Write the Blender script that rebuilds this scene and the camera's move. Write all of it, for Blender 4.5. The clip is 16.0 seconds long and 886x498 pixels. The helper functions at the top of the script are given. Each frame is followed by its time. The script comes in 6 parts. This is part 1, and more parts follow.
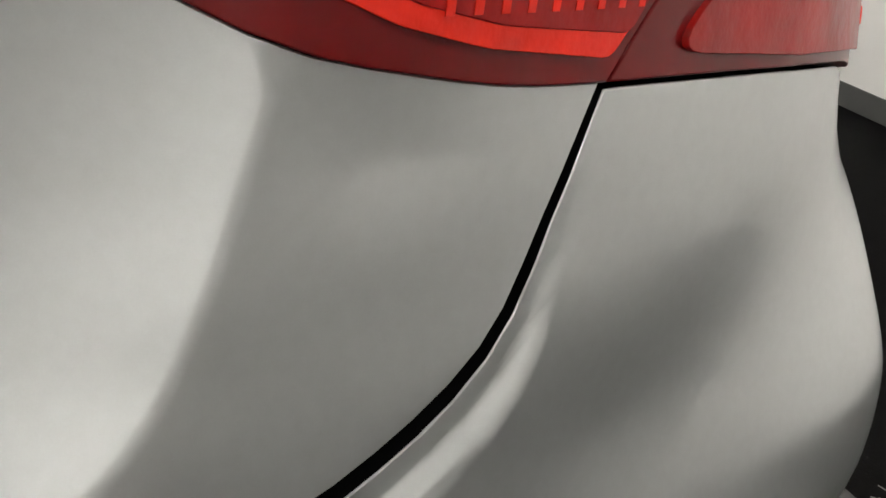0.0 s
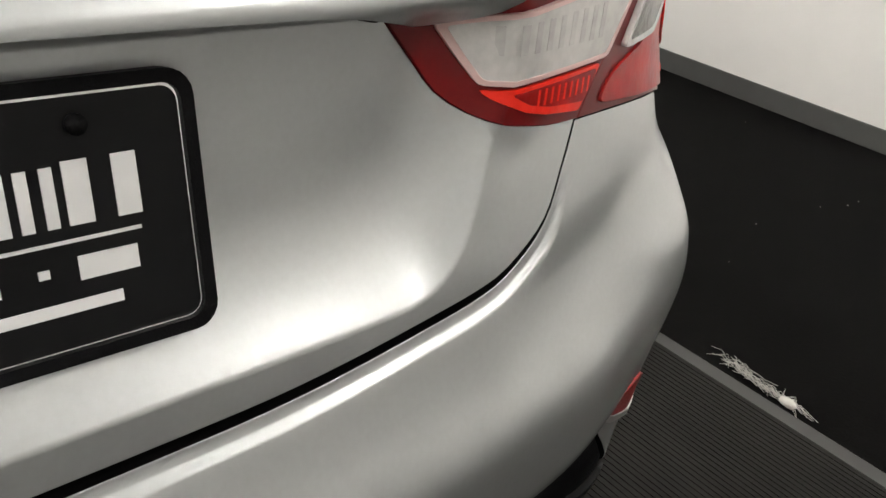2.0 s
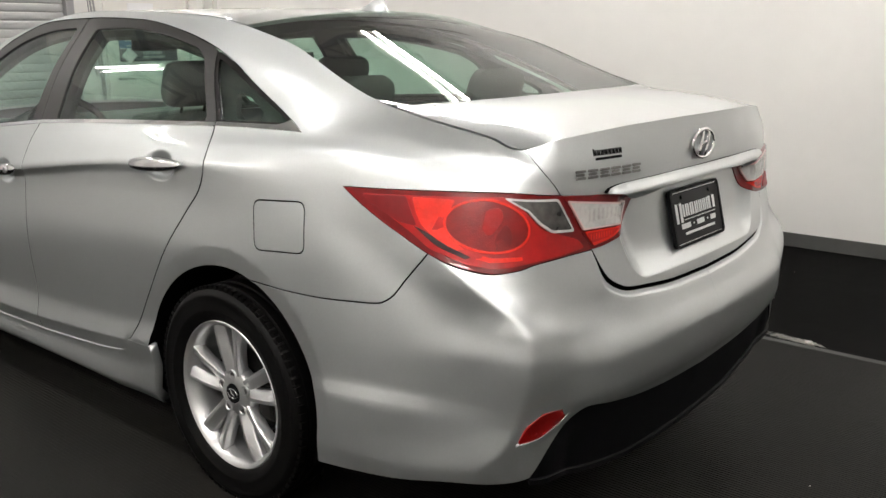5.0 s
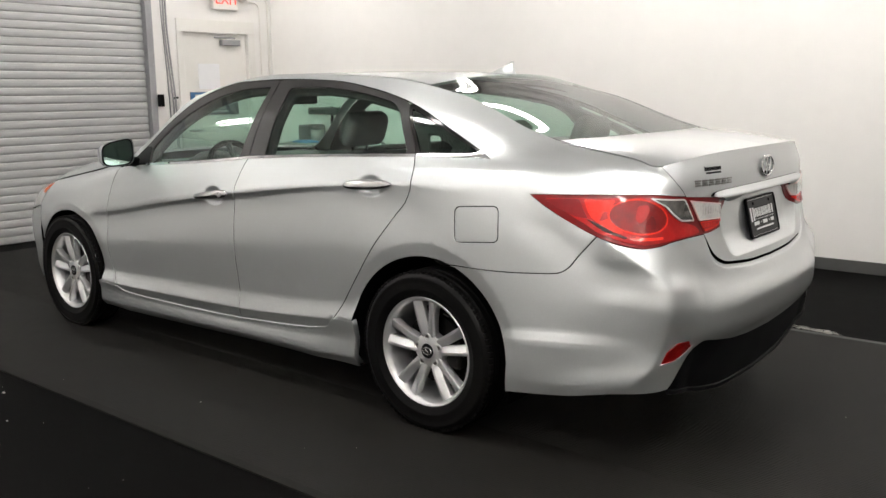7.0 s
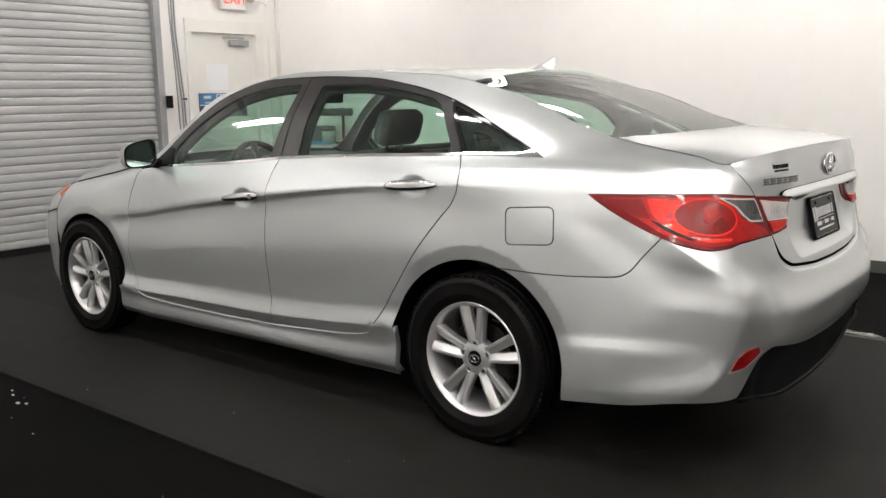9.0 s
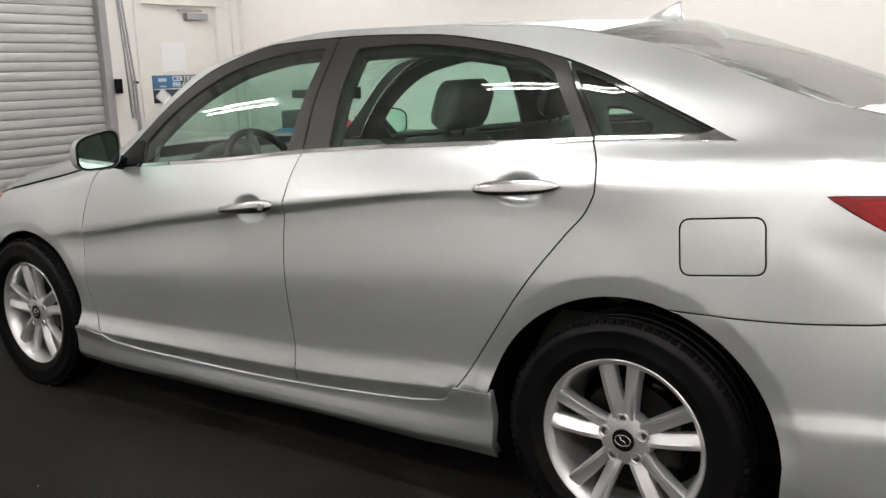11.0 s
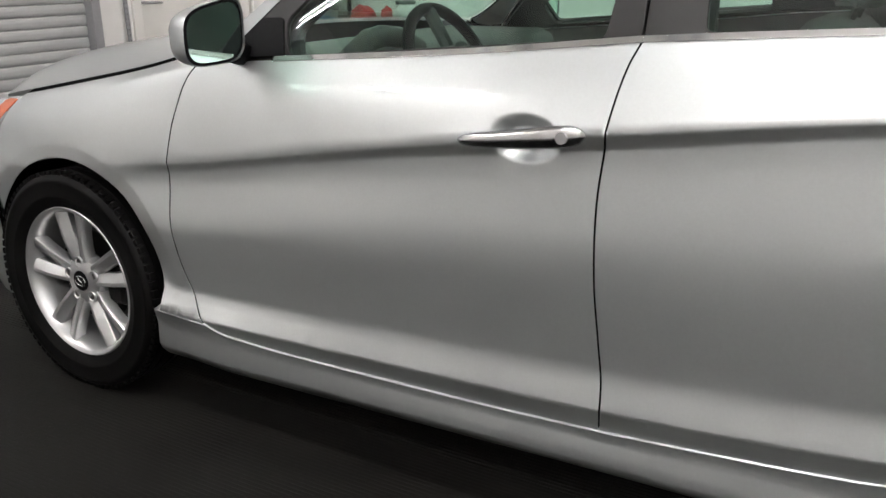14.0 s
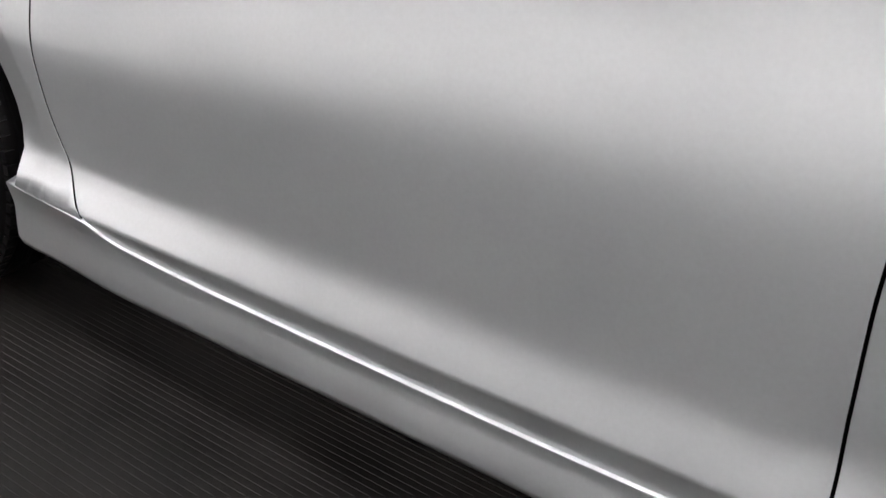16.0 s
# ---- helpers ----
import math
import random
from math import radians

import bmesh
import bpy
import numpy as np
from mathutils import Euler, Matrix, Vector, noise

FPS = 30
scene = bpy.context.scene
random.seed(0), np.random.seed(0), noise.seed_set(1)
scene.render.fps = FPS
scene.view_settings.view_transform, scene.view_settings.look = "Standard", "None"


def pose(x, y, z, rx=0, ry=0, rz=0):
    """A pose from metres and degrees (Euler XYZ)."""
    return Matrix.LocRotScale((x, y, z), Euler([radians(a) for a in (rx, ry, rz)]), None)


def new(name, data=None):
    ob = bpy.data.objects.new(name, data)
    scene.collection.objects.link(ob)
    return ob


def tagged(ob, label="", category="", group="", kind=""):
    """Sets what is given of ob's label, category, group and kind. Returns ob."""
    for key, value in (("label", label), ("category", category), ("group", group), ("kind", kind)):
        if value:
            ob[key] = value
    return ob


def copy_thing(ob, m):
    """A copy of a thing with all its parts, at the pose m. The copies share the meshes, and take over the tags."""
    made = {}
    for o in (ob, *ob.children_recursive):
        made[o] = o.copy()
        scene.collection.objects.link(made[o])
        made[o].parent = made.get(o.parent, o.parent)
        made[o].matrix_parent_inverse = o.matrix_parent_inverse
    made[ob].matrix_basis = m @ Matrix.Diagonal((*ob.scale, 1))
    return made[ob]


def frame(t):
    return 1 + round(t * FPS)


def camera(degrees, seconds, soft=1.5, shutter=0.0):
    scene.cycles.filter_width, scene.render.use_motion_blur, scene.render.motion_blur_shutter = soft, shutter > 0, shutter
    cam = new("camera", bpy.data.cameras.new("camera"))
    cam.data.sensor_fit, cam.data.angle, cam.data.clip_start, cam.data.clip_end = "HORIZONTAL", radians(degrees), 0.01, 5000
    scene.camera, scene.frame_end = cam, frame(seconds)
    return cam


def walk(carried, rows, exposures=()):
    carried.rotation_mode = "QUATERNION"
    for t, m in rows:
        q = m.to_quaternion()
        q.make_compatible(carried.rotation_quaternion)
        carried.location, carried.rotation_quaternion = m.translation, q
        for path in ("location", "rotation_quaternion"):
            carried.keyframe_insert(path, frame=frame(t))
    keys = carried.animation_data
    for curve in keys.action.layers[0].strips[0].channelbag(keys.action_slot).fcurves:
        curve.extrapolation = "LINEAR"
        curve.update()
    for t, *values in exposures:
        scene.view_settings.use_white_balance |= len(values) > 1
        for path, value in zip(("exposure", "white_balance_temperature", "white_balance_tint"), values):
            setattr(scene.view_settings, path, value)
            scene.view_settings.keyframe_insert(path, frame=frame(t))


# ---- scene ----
from mathutils.geometry import delaunay_2d_cdt

cam = camera(53.64, 16.0, soft=1.5)
walk(cam, [
    (0, pose(-1.2133, -0.3473, 0.9409, 61.0728, -8.4831, -118.0511)),
    (0.5, pose(-1.1992, -0.3750, 0.9128, 64.1722, -7.2636, -120.6423)),
    (1, pose(-1.2272, -0.3488, 0.9522, 61.6821, -6.6815, -119.0881)),
    (1.5, pose(-1.3210, -0.2023, 1.0066, 59.0348, -5.8019, -124.4152)),
    (2, pose(-1.4694, 0.0506, 1.1145, 61.1881, -6.9617, -129.9525)),
    (2.6, pose(-1.7208, 0.4402, 1.1812, 66.386, -2.096, -130.923)),
    (3, pose(-1.8108, 0.7128, 1.2222, 67.439, -2.164, -131.337)),
    (3.5, pose(-1.8436, 1.0864, 1.2386, 70.410, -0.608, -136.448)),
    (4.2, pose(-1.9855, 1.6414, 1.2876, 74.241, 0.255, -137.599)),
    (4.6, pose(-2.0297, 1.9690, 1.3210, 75.664, 0.396, -137.767)),
    (5, pose(-2.0631, 2.3119, 1.3612, 76.347, 0.421, -139.580)),
    (7.5, pose(-2.2348, 3.6242, 1.3710, 80.017, 0.588, -140.988)),
    (8, pose(-2.2196, 3.6761, 1.3696, 79.924, 0.537, -140.942)),
    (10.5, pose(-1.1873, 3.0308, 1.3072, 79.568, 2.024, -143.849)),
    (11, pose(-0.8845, 2.9067, 1.2976, 78.768, 2.157, -145.117)),
    (11.5, pose(-0.6013, 2.7648, 1.2852, 77.938, 2.425, -145.568)),
    (12, pose(-0.3339, 2.7334, 1.2818, 77.330, 1.862, -146.661)),
    (12.5, pose(-0.0746, 2.6903, 1.2656, 76.684, 1.407, -147.545)),
    (13, pose(0.1506, 2.6304, 1.2434, 75.930, 1.228, -148.144)),
    (13.5, pose(0.3976, 2.5153, 1.2199, 74.542, 0.907, -148.515)),
    (14, pose(0.6232, 2.4128, 1.1987, 72.190, 0.695, -149.363)),
    (14.5, pose(0.8124, 2.3293, 1.1794, 69.077, 0.231, -150.830)),
    (15, pose(0.9236, 2.0965, 1.1540, 64.472, 0.722, -149.258)),
    (15.5, pose(1.0695, 1.8541, 1.0339, 62.964, -1.253, -147.542)),
    (16, pose(1.1952, 1.6631, 0.9580, 62.002, -5.376, -147.854)),
], exposures=[(0.0, 0.1, 6700, 9), (1.0, 0.0, 6700, 9), (2.0, 0.22, 6700, 9), (3.0, 0.22, 6700, 9), (3.5, 0.03, 6700, 9), (4.5, -0.05, 6650, 9), (7.0, 0.06, 6600, 10), (12.5, 0.07, 6550, 11), (14.0, 0.12, 6450, 11), (15.0, 0.45, 6350, 14), (15.5, 0.54, 6400, 14), (16.0, 0.92, 6250, 15)])

# ---- light: fluorescent tubes, some added for brightness; the rest is closed in ----
world = bpy.data.worlds.new("world")
world.use_nodes = True
world.node_tree.nodes["Background"].inputs[0].default_value = (0.02, 0.02, 0.02, 1)
world.node_tree.nodes["Background"].inputs[1].default_value = 1.0
scene.world = world
scene.view_settings.exposure = 0.0
TUBE_POWER = 88.0


# ---- materials ----
def material(name, color, rough=0.5, metal=0.0, coat=0.0, spread=0.0, scale=30.0, bump=0.0, bump_scale=200.0, rough_spread=0.0, **extra):
    """A Principled material with colour drift at two scales and fine relief."""
    m = bpy.data.materials.new(name)
    m.use_nodes = True
    t = m.node_tree
    b = t.nodes["Principled BSDF"]
    b.inputs["Base Color"].default_value = (*color, 1)
    b.inputs["Roughness"].default_value = rough
    b.inputs["Metallic"].default_value = metal
    b.inputs["Coat Weight"].default_value = coat
    b.inputs["Coat Roughness"].default_value = 0.03
    for key, value in extra.items():
        b.inputs[key.replace("_", " ")].default_value = value
    co = t.nodes.new("ShaderNodeTexCoord").outputs["Object"]
    if spread:
        big, small = noise_node(t, co, scale * 0.12, 3), noise_node(t, co, scale, 5)
        mixed = t.nodes.new("ShaderNodeMath")
        mixed.operation = "MULTIPLY_ADD"
        t.links.new(big, mixed.inputs[0])
        mixed.inputs[1].default_value = 0.6
        half = t.nodes.new("ShaderNodeMath")
        half.operation = "MULTIPLY"
        half.inputs[1].default_value = 0.4
        t.links.new(small, half.inputs[0])
        t.links.new(half.outputs[0], mixed.inputs[2])
        ramp = t.nodes.new("ShaderNodeValToRGB")
        ramp.color_ramp.elements[0].position, ramp.color_ramp.elements[1].position = 0.3, 0.7
        ramp.color_ramp.elements[0].color = (*[c * (1 - spread) for c in color], 1)
        ramp.color_ramp.elements[1].color = (*[min(1, c * (1 + spread)) for c in color], 1)
        t.links.new(mixed.outputs[0], ramp.inputs[0])
        t.links.new(ramp.outputs[0], b.inputs["Base Color"])
        if rough_spread:
            r = t.nodes.new("ShaderNodeMapRange")
            r.inputs["To Min"].default_value, r.inputs["To Max"].default_value = rough - rough_spread, rough + rough_spread
            t.links.new(mixed.outputs[0], r.inputs["Value"])
            t.links.new(r.outputs[0], b.inputs["Roughness"])
    if bump:
        n = t.nodes.new("ShaderNodeBump")
        n.inputs["Strength"].default_value, n.inputs["Distance"].default_value = 1.0, bump
        t.links.new(noise_node(t, co, bump_scale, 4), n.inputs["Height"])
        t.links.new(n.outputs[0], b.inputs["Normal"])
    return m


def noise_node(t, co, scale, detail):
    n = t.nodes.new("ShaderNodeTexNoise")
    n.inputs["Scale"].default_value, n.inputs["Detail"].default_value = scale, detail
    t.links.new(co, n.inputs["Vector"])
    return n.outputs["Fac"]


def glass_material(name, tint, gloss_rough=0.0, grazing=0.92):
    """Thin tinted glass: lets tinted light through, and mirrors more the flatter it is seen."""
    m = bpy.data.materials.new(name)
    m.use_nodes = True
    t = m.node_tree
    t.nodes.remove(t.nodes["Principled BSDF"])
    clear, gloss, mix, facing, power, ramp = (t.nodes.new(n) for n in ("ShaderNodeBsdfTransparent", "ShaderNodeBsdfGlossy", "ShaderNodeMixShader", "ShaderNodeLayerWeight", "ShaderNodeMath", "ShaderNodeMath"))
    clear.inputs[0].default_value = (*tint, 1)
    gloss.inputs["Roughness"].default_value = gloss_rough
    gloss.inputs["Color"].default_value = (1, 1, 1, 1)
    facing.inputs["Blend"].default_value = 0.5
    power.operation, ramp.operation = "POWER", "MULTIPLY_ADD"
    power.inputs[1].default_value = 4.5
    ramp.inputs[1].default_value, ramp.inputs[2].default_value = grazing, 0.075
    t.links.new(facing.outputs["Facing"], power.inputs[0])
    t.links.new(power.outputs[0], ramp.inputs[0])
    t.links.new(ramp.outputs[0], mix.inputs[0])
    t.links.new(clear.outputs[0], mix.inputs[1])
    t.links.new(gloss.outputs[0], mix.inputs[2])
    t.links.new(mix.outputs[0], t.nodes["Material Output"].inputs[0])
    return m


def glow_material(name, color, strength):
    m = material(name, color, 0.4)
    b = m.node_tree.nodes["Principled BSDF"]
    b.inputs["Emission Color"].default_value = (*color, 1)
    b.inputs["Emission Strength"].default_value = strength
    return m


PAINT = material("silver_paint", (0.555, 0.575, 0.58), 0.40, 0.86, 0.8, 0.035, 1500.0, rough_spread=0.03)
BLACK_TRIM = material("black_plastic", (0.004, 0.004, 0.0045), 0.5, 0, 0, 0.2, 60, 0.0004, 500, Specular_IOR_Level=0.08)
BLACK_FILM = material("black_pillar_film", (0.014, 0.013, 0.013), 0.42, 0, 0, 0.1, 60, Specular_IOR_Level=0.3)
BLACK_EDGE = material("black_glass_edge", (0.006, 0.0055, 0.0055), 0.12, 0, 0.3, 0.1, 60)
# near-black: shade in gaps put into the colour; also for black liners
VOID = material("black_and_shade", (0.0025, 0.0025, 0.0025), 0.9, Specular_IOR_Level=0.03)
CHROME = material("chrome", (0.85, 0.85, 0.86), 0.08, 1.0)
SATIN = material("satin_silver", (0.62, 0.62, 0.63), 0.28, 0.9, 0.4, 0.03, 200)
ALLOY = material("alloy_wheel", (0.60, 0.60, 0.605), 0.33, 0.8, 0.5, 0.05, 120)
HANDLE = material("polished_silver_handle", (0.62, 0.62, 0.625), 0.16, 1.0, 0.3, 0.03, 200)
NUT = material("wheel_nut_steel", (0.25, 0.245, 0.24), 0.35, 1.0, 0, 0.2, 80)
STEEL = material("brake_steel", (0.022, 0.021, 0.020), 0.5, 1.0, 0, 0.2, 80)
RUBBER = material("tyre_rubber", (0.0022, 0.0020, 0.0020), 0.5, 0, 0, 0.3, 40, 0.0003, 300, Specular_IOR_Level=0.10)
RED_LENS = material("red_lens", (0.33, 0.004, 0.004), 0.4, 0, 0.45, 0.45, 25, 0.001, 60, Specular_IOR_Level=0.15)
RED_BRIGHT = material("bright_red_lens", (0.75, 0.022, 0.010), 0.4, 0, 0.4, 0.3, 40, 0.001, 90, Specular_IOR_Level=0.15)
RED_DARK = material("dark_red_lens", (0.14, 0.002, 0.003), 0.3, 0, 0.4, 0.3, 30, Specular_IOR_Level=0.15)
RED_MID = material("wine_red_lens", (0.17, 0.004, 0.006), 0.3, 0, 0.5, 0.3, 30, Specular_IOR_Level=0.15)
DEEP_RED = material("deep_red_lens", (0.02, 0.0006, 0.0006), 0.3, 0, 0.3, 0.3, 30, Specular_IOR_Level=0.15)
REFLECTOR = material("red_reflector", (0.20, 0.003, 0.003), 0.35, 0, 0.4, 0.5, 28, 0.0008, 300, Specular_IOR_Level=0.15)
CLEAR_LENS = material("clear_lens", (0.60, 0.585, 0.57), 0.2, 0.2, 0.8, 0.22, 90, 0.0005, 120)
PINK_RIM = material("pink_lens_rim", (0.62, 0.42, 0.40), 0.3, 0, 0.5, 0.1, 60)
FLUTE = material("fluted_clear_lens", (0.52, 0.505, 0.49), 0.2, 0.2, 0.8, 0.3, 90)
SMOKE_LENS = material("smoked_lens", (0.10, 0.095, 0.09), 0.2, 0.4, 0.8, 0.7, 45, 0.003, 70)
AMBER = material("amber_lens", (0.65, 0.13, 0.04), 0.15, 0, 1.0, 0.1, 60)
GLASS = glass_material("green_car_glass", (0.67, 0.86, 0.77))
GLASS_REAR = glass_material("rear_window_glass", (0.56, 0.70, 0.62), 0.0, 0.62)
MIRROR = material("mirror_glass", (0.62, 0.82, 0.74), 0.02, 1.0)
PLATE_BLACK = material("plate_black", (0.005, 0.005, 0.0055), 0.35, 0, 0.05, 0.1, 60, Specular_IOR_Level=0.12)
INK_WHITE = material("white_ink", (0.75, 0.75, 0.75), 0.4, 0, 0, 0.05, 60)
SEAT_GREY = material("grey_seat_cloth", (0.05, 0.05, 0.049), 0.85, 0, 0, 0.15, 60, 0.0006, 500)
DASH = material("grey_dash_plastic", (0.07, 0.07, 0.07), 0.6, 0, 0, 0.15, 60, 0.0004, 600)
WHITE_WALL = material("white_wall_paint", (0.82, 0.80, 0.775), 0.55, 0, 0, 0.025, 8, 0.0006, 60)
# grey of the added back wall, set to dim what the tail reflects
UNSEEN_GREY = material("unseen_wall_grey", (0.50, 0.49, 0.475), 0.6, 0, 0, 0.06, 8, 0.0006, 60)
WHITE_PAINT = material("white_door_paint", (0.80, 0.78, 0.74), 0.4, 0, 0, 0.03, 12, 0.0003, 80)
CEILING = material("ceiling_paint", (0.55, 0.54, 0.52), 0.8, 0, 0, 0.06, 6, 0.001, 60)
BASE_GREY = material("grey_vinyl_base", (0.07, 0.07, 0.068), 0.45, 0, 0, 0.12, 20)
FLOOR_BLACK = material("black_floor", (0.0014, 0.0012, 0.0012), 0.8, 0, 0, 0.5, 9, 0.0006, 120, 0.1, Specular_IOR_Level=0.05)
MAT_GREY = material("grey_rubber_mat", (0.0085, 0.0077, 0.0068), 0.6, 0, 0, 0.55, 7, 0.0006, 60, 0.14, Specular_IOR_Level=0.12)
MAT_EDGE = material("mat_edging", (0.03, 0.03, 0.029), 0.55, 0, 0, 0.25, 12)
MAT_WORN = material("dark_mat_edging", (0.0075, 0.0068, 0.006), 0.6, 0, 0, 0.4, 12, Specular_IOR_Level=0.1)
SHUTTER = material("galvanised_shutter", (0.46, 0.46, 0.46), 0.42, 0.25, 0, 0.06, 10, 0.0003, 80, 0.06)
STEEL_GREY = material("grey_steel", (0.35, 0.35, 0.36), 0.4, 0.6, 0, 0.1, 30)
PAPER = material("white_paper", (0.85, 0.85, 0.86), 0.6, 0, 0, 0.02, 20)
SIGN_BLUE = material("blue_sign_print", (0.05, 0.16, 0.32), 0.45, 0, 0, 0.15, 12)
SIGN_DARK = material("dark_sign_print", (0.03, 0.035, 0.05), 0.45, 0, 0, 0.2, 12)
EXIT_WHITE = material("exit_sign_housing", (0.75, 0.72, 0.68), 0.4)
HEADLINER = material("dark_grey_headliner", (0.018, 0.018, 0.018), 0.9, 0, 0, 0.15, 60)
CLOTH_RED = material("red_cloth", (0.55, 0.05, 0.045), 0.8, 0, 0, 0.2, 30, 0.002, 60)
CLOTH_BLUE = material("blue_cloth", (0.05, 0.22, 0.45), 0.8, 0, 0, 0.2, 30, 0.002, 60)
TUB_WHITE = material("white_tub_plastic", (0.7, 0.7, 0.68), 0.45, 0, 0, 0.05, 40)
BENCH_GREY = material("grey_bench_top", (0.30, 0.29, 0.28), 0.5, 0, 0, 0.15, 20)
YELLOW = material("yellow_box", (0.65, 0.42, 0.04), 0.5, 0, 0, 0.1, 40)
WISP = material("white_fluff", (0.6, 0.58, 0.54), 0.8)
TUBE = glow_material("lit_tube", (1.0, 0.985, 0.965), TUBE_POWER)
EXIT_GLOW = glow_material("lit_exit_letters", (0.8, 0.04, 0.03), 1.0)
# The body's skin: a plan line round the left half of the car (u runs from the middle of the tail,
# along the side, where u is x, to the middle of the nose), and twelve lines that run along it,
# each with its height and how far it lies inside the plan line.
PLAN_X = [-1.1, -1.095, -1.08, -1.055, -1.01, -0.93, -0.8, -0.6, -0.4, 0.5, 1.5, 2.5, 2.9, 3.1, 3.3, 3.45, 3.57, 3.66, 3.71, 3.72]
PLAN_Y = [0.0, 0.22, 0.45, 0.64, 0.75, 0.82, 0.865, 0.895, 0.905, 0.905, 0.905, 0.905, 0.905, 0.89, 0.845, 0.77, 0.64, 0.42, 0.2, 0.0]
PLAN_U = [-1.807, -1.587, -1.357, -1.165, -1.046, -0.94, -0.802, -0.6, -0.4, 0.5, 1.5, 2.5, 2.9, 3.1, 3.305, 3.473, 3.65, 3.888, 4.114, 4.314]
STATION = [-1.807, -1.45, -1.2, -1.05, -0.85, -0.6, -0.4, 0.0, 0.45, 1.17, 1.8, 2.37, 2.8, 3.2, 3.5, 3.8, 4.314]
SKIN_Z, SKIN_D = [], []


def skin_line(z, d):
    SKIN_Z.append(z)
    SKIN_D.append(d)


# lower edge of sill and bumper
skin_line([0.2, 0.2, 0.21, 0.26, 0.28, 0.265, 0.252, 0.22, 0.193, 0.19, 0.18, 0.17, 0.17, 0.18, 0.18, 0.18, 0.18],
          [0.10, 0.095, 0.085, 0.040, 0.020, 0.013, 0.010, 0.025, 0.045, 0.05, 0.05, 0.05, 0.05, 0.05, 0.06, 0.08, 0.1])
# widest line of the sill
skin_line([0.36, 0.36, 0.37, 0.38, 0.36, 0.33, 0.32, 0.3, 0.235, 0.225, 0.215, 0.205, 0.24, 0.3, 0.3, 0.3, 0.3],
          [0.05, 0.05, 0.045, 0.010, 0.006, 0.004, 0.004, 0.010, 0.015, 0.015, 0.018, 0.022, 0.02, 0.02, 0.02, 0.03, 0.04])
# top of the sill
skin_line([0.45, 0.45, 0.46, 0.475, 0.485, 0.475, 0.455, 0.4, 0.322, 0.288, 0.276, 0.275, 0.305, 0.4, 0.42, 0.42, 0.42],
          [0.02, 0.02, 0.018, 0.008, 0.010, 0.011, 0.010, 0.01, 0.022, 0.021, 0.021, 0.020, 0.015, 0.015, 0.01, 0.01, 0.02])
# crease along the foot of the doors
skin_line([0.5, 0.5, 0.51, 0.53, 0.525, 0.512, 0.495, 0.46, 0.398, 0.344, 0.328, 0.318, 0.37, 0.5, 0.5, 0.5, 0.5],
          [0.008, 0.008, 0.006, 0.003, 0.013, 0.024, 0.018, 0.004, 0.004, 0.002, 0.003, 0.006, 0.008, 0.008, 0, 0, 0.01])
# hollow of the doors
skin_line([0.6, 0.6, 0.61, 0.63, 0.63, 0.62, 0.62, 0.56, 0.485, 0.44, 0.415, 0.39, 0.45, 0.62, 0.56, 0.54, 0.54],
          [0.004, 0.004, 0.003, -0.006, 0.014, 0.034, 0.026, 0.014, 0.020, 0.020, 0.025, 0.040, 0.02, 0.012, 0, 0, 0])
# belly of the doors
skin_line([0.6675, 0.6675, 0.675, 0.69, 0.705, 0.71, 0.725, 0.75, 0.7, 0.64, 0.59, 0.53, 0.55, 0.64, 0.6, 0.57, 0.57],
          [0.019, 0.0195, 0.016, 0.002, 0.028, 0.045, 0.033, 0.028, 0.018, 0.016, 0.020, 0.038, 0.019, 0.016, 0.005, 0.005, 0.005])
# under the waist crease
skin_line([0.735, 0.735, 0.74, 0.75, 0.78, 0.8, 0.83, 0.93, 0.945, 0.87, 0.785, 0.695, 0.655, 0.66, 0.64, 0.6, 0.6],
          [0.029, 0.030, 0.033, 0.030, 0.037, 0.056, 0.04, 0.046, 0.038, 0.029, 0.042, 0.061, 0.022, 0.02, 0.01, 0.01, 0.01])
# waist crease
skin_line([0.8, 0.8, 0.84, 0.9, 0.96, 0.99, 1.01, 1.012, 0.985, 0.905, 0.815, 0.725, 0.695, 0.7, 0.69, 0.65, 0.64],
          [0.040, 0.045, 0.062, 0.078, 0.090, 0.082, 0.072, 0.048, 0.034, 0.014, 0.032, 0.054, 0.03, 0.028, 0.025, 0.025, 0.03])
# shoulder
skin_line([0.87, 0.87, 0.9, 0.97, 1.03, 1.06, 1.065, 1.06, 1.04, 0.98, 0.92, 0.85, 0.8, 0.775, 0.735, 0.685, 0.67],
          [0.054, 0.058, 0.074, 0.090, 0.118, 0.105, 0.09, 0.078, 0.066, 0.045, 0.058, 0.08, 0.052, 0.05, 0.05, 0.05, 0.06])
# window sill
skin_line([0.96, 0.96, 0.98, 1.03, 1.085, 1.105, 1.115, 1.117, 1.105, 1.065, 1.015, 0.955, 0.86, 0.805, 0.76, 0.705, 0.69],
          [0.064, 0.062, 0.077, 0.102, 0.15, 0.15, 0.142, 0.132, 0.112, 0.089, 0.098, 0.115, 0.085, 0.07, 0.08, 0.09, 0.1])
# middle of the windows
skin_line([1.06, 1.055, 1.05, 1.075, 1.112, 1.14, 1.16, 1.25, 1.27, 1.25, 1.18, 0.98, 0.89, 0.828, 0.782, 0.722, 0.705],
          [0.067, 0.065, 0.080, 0.122, 0.180, 0.195, 0.195, 0.205, 0.195, 0.185, 0.178, 0.15, 0.11, 0.095, 0.12, 0.13, 0.15])
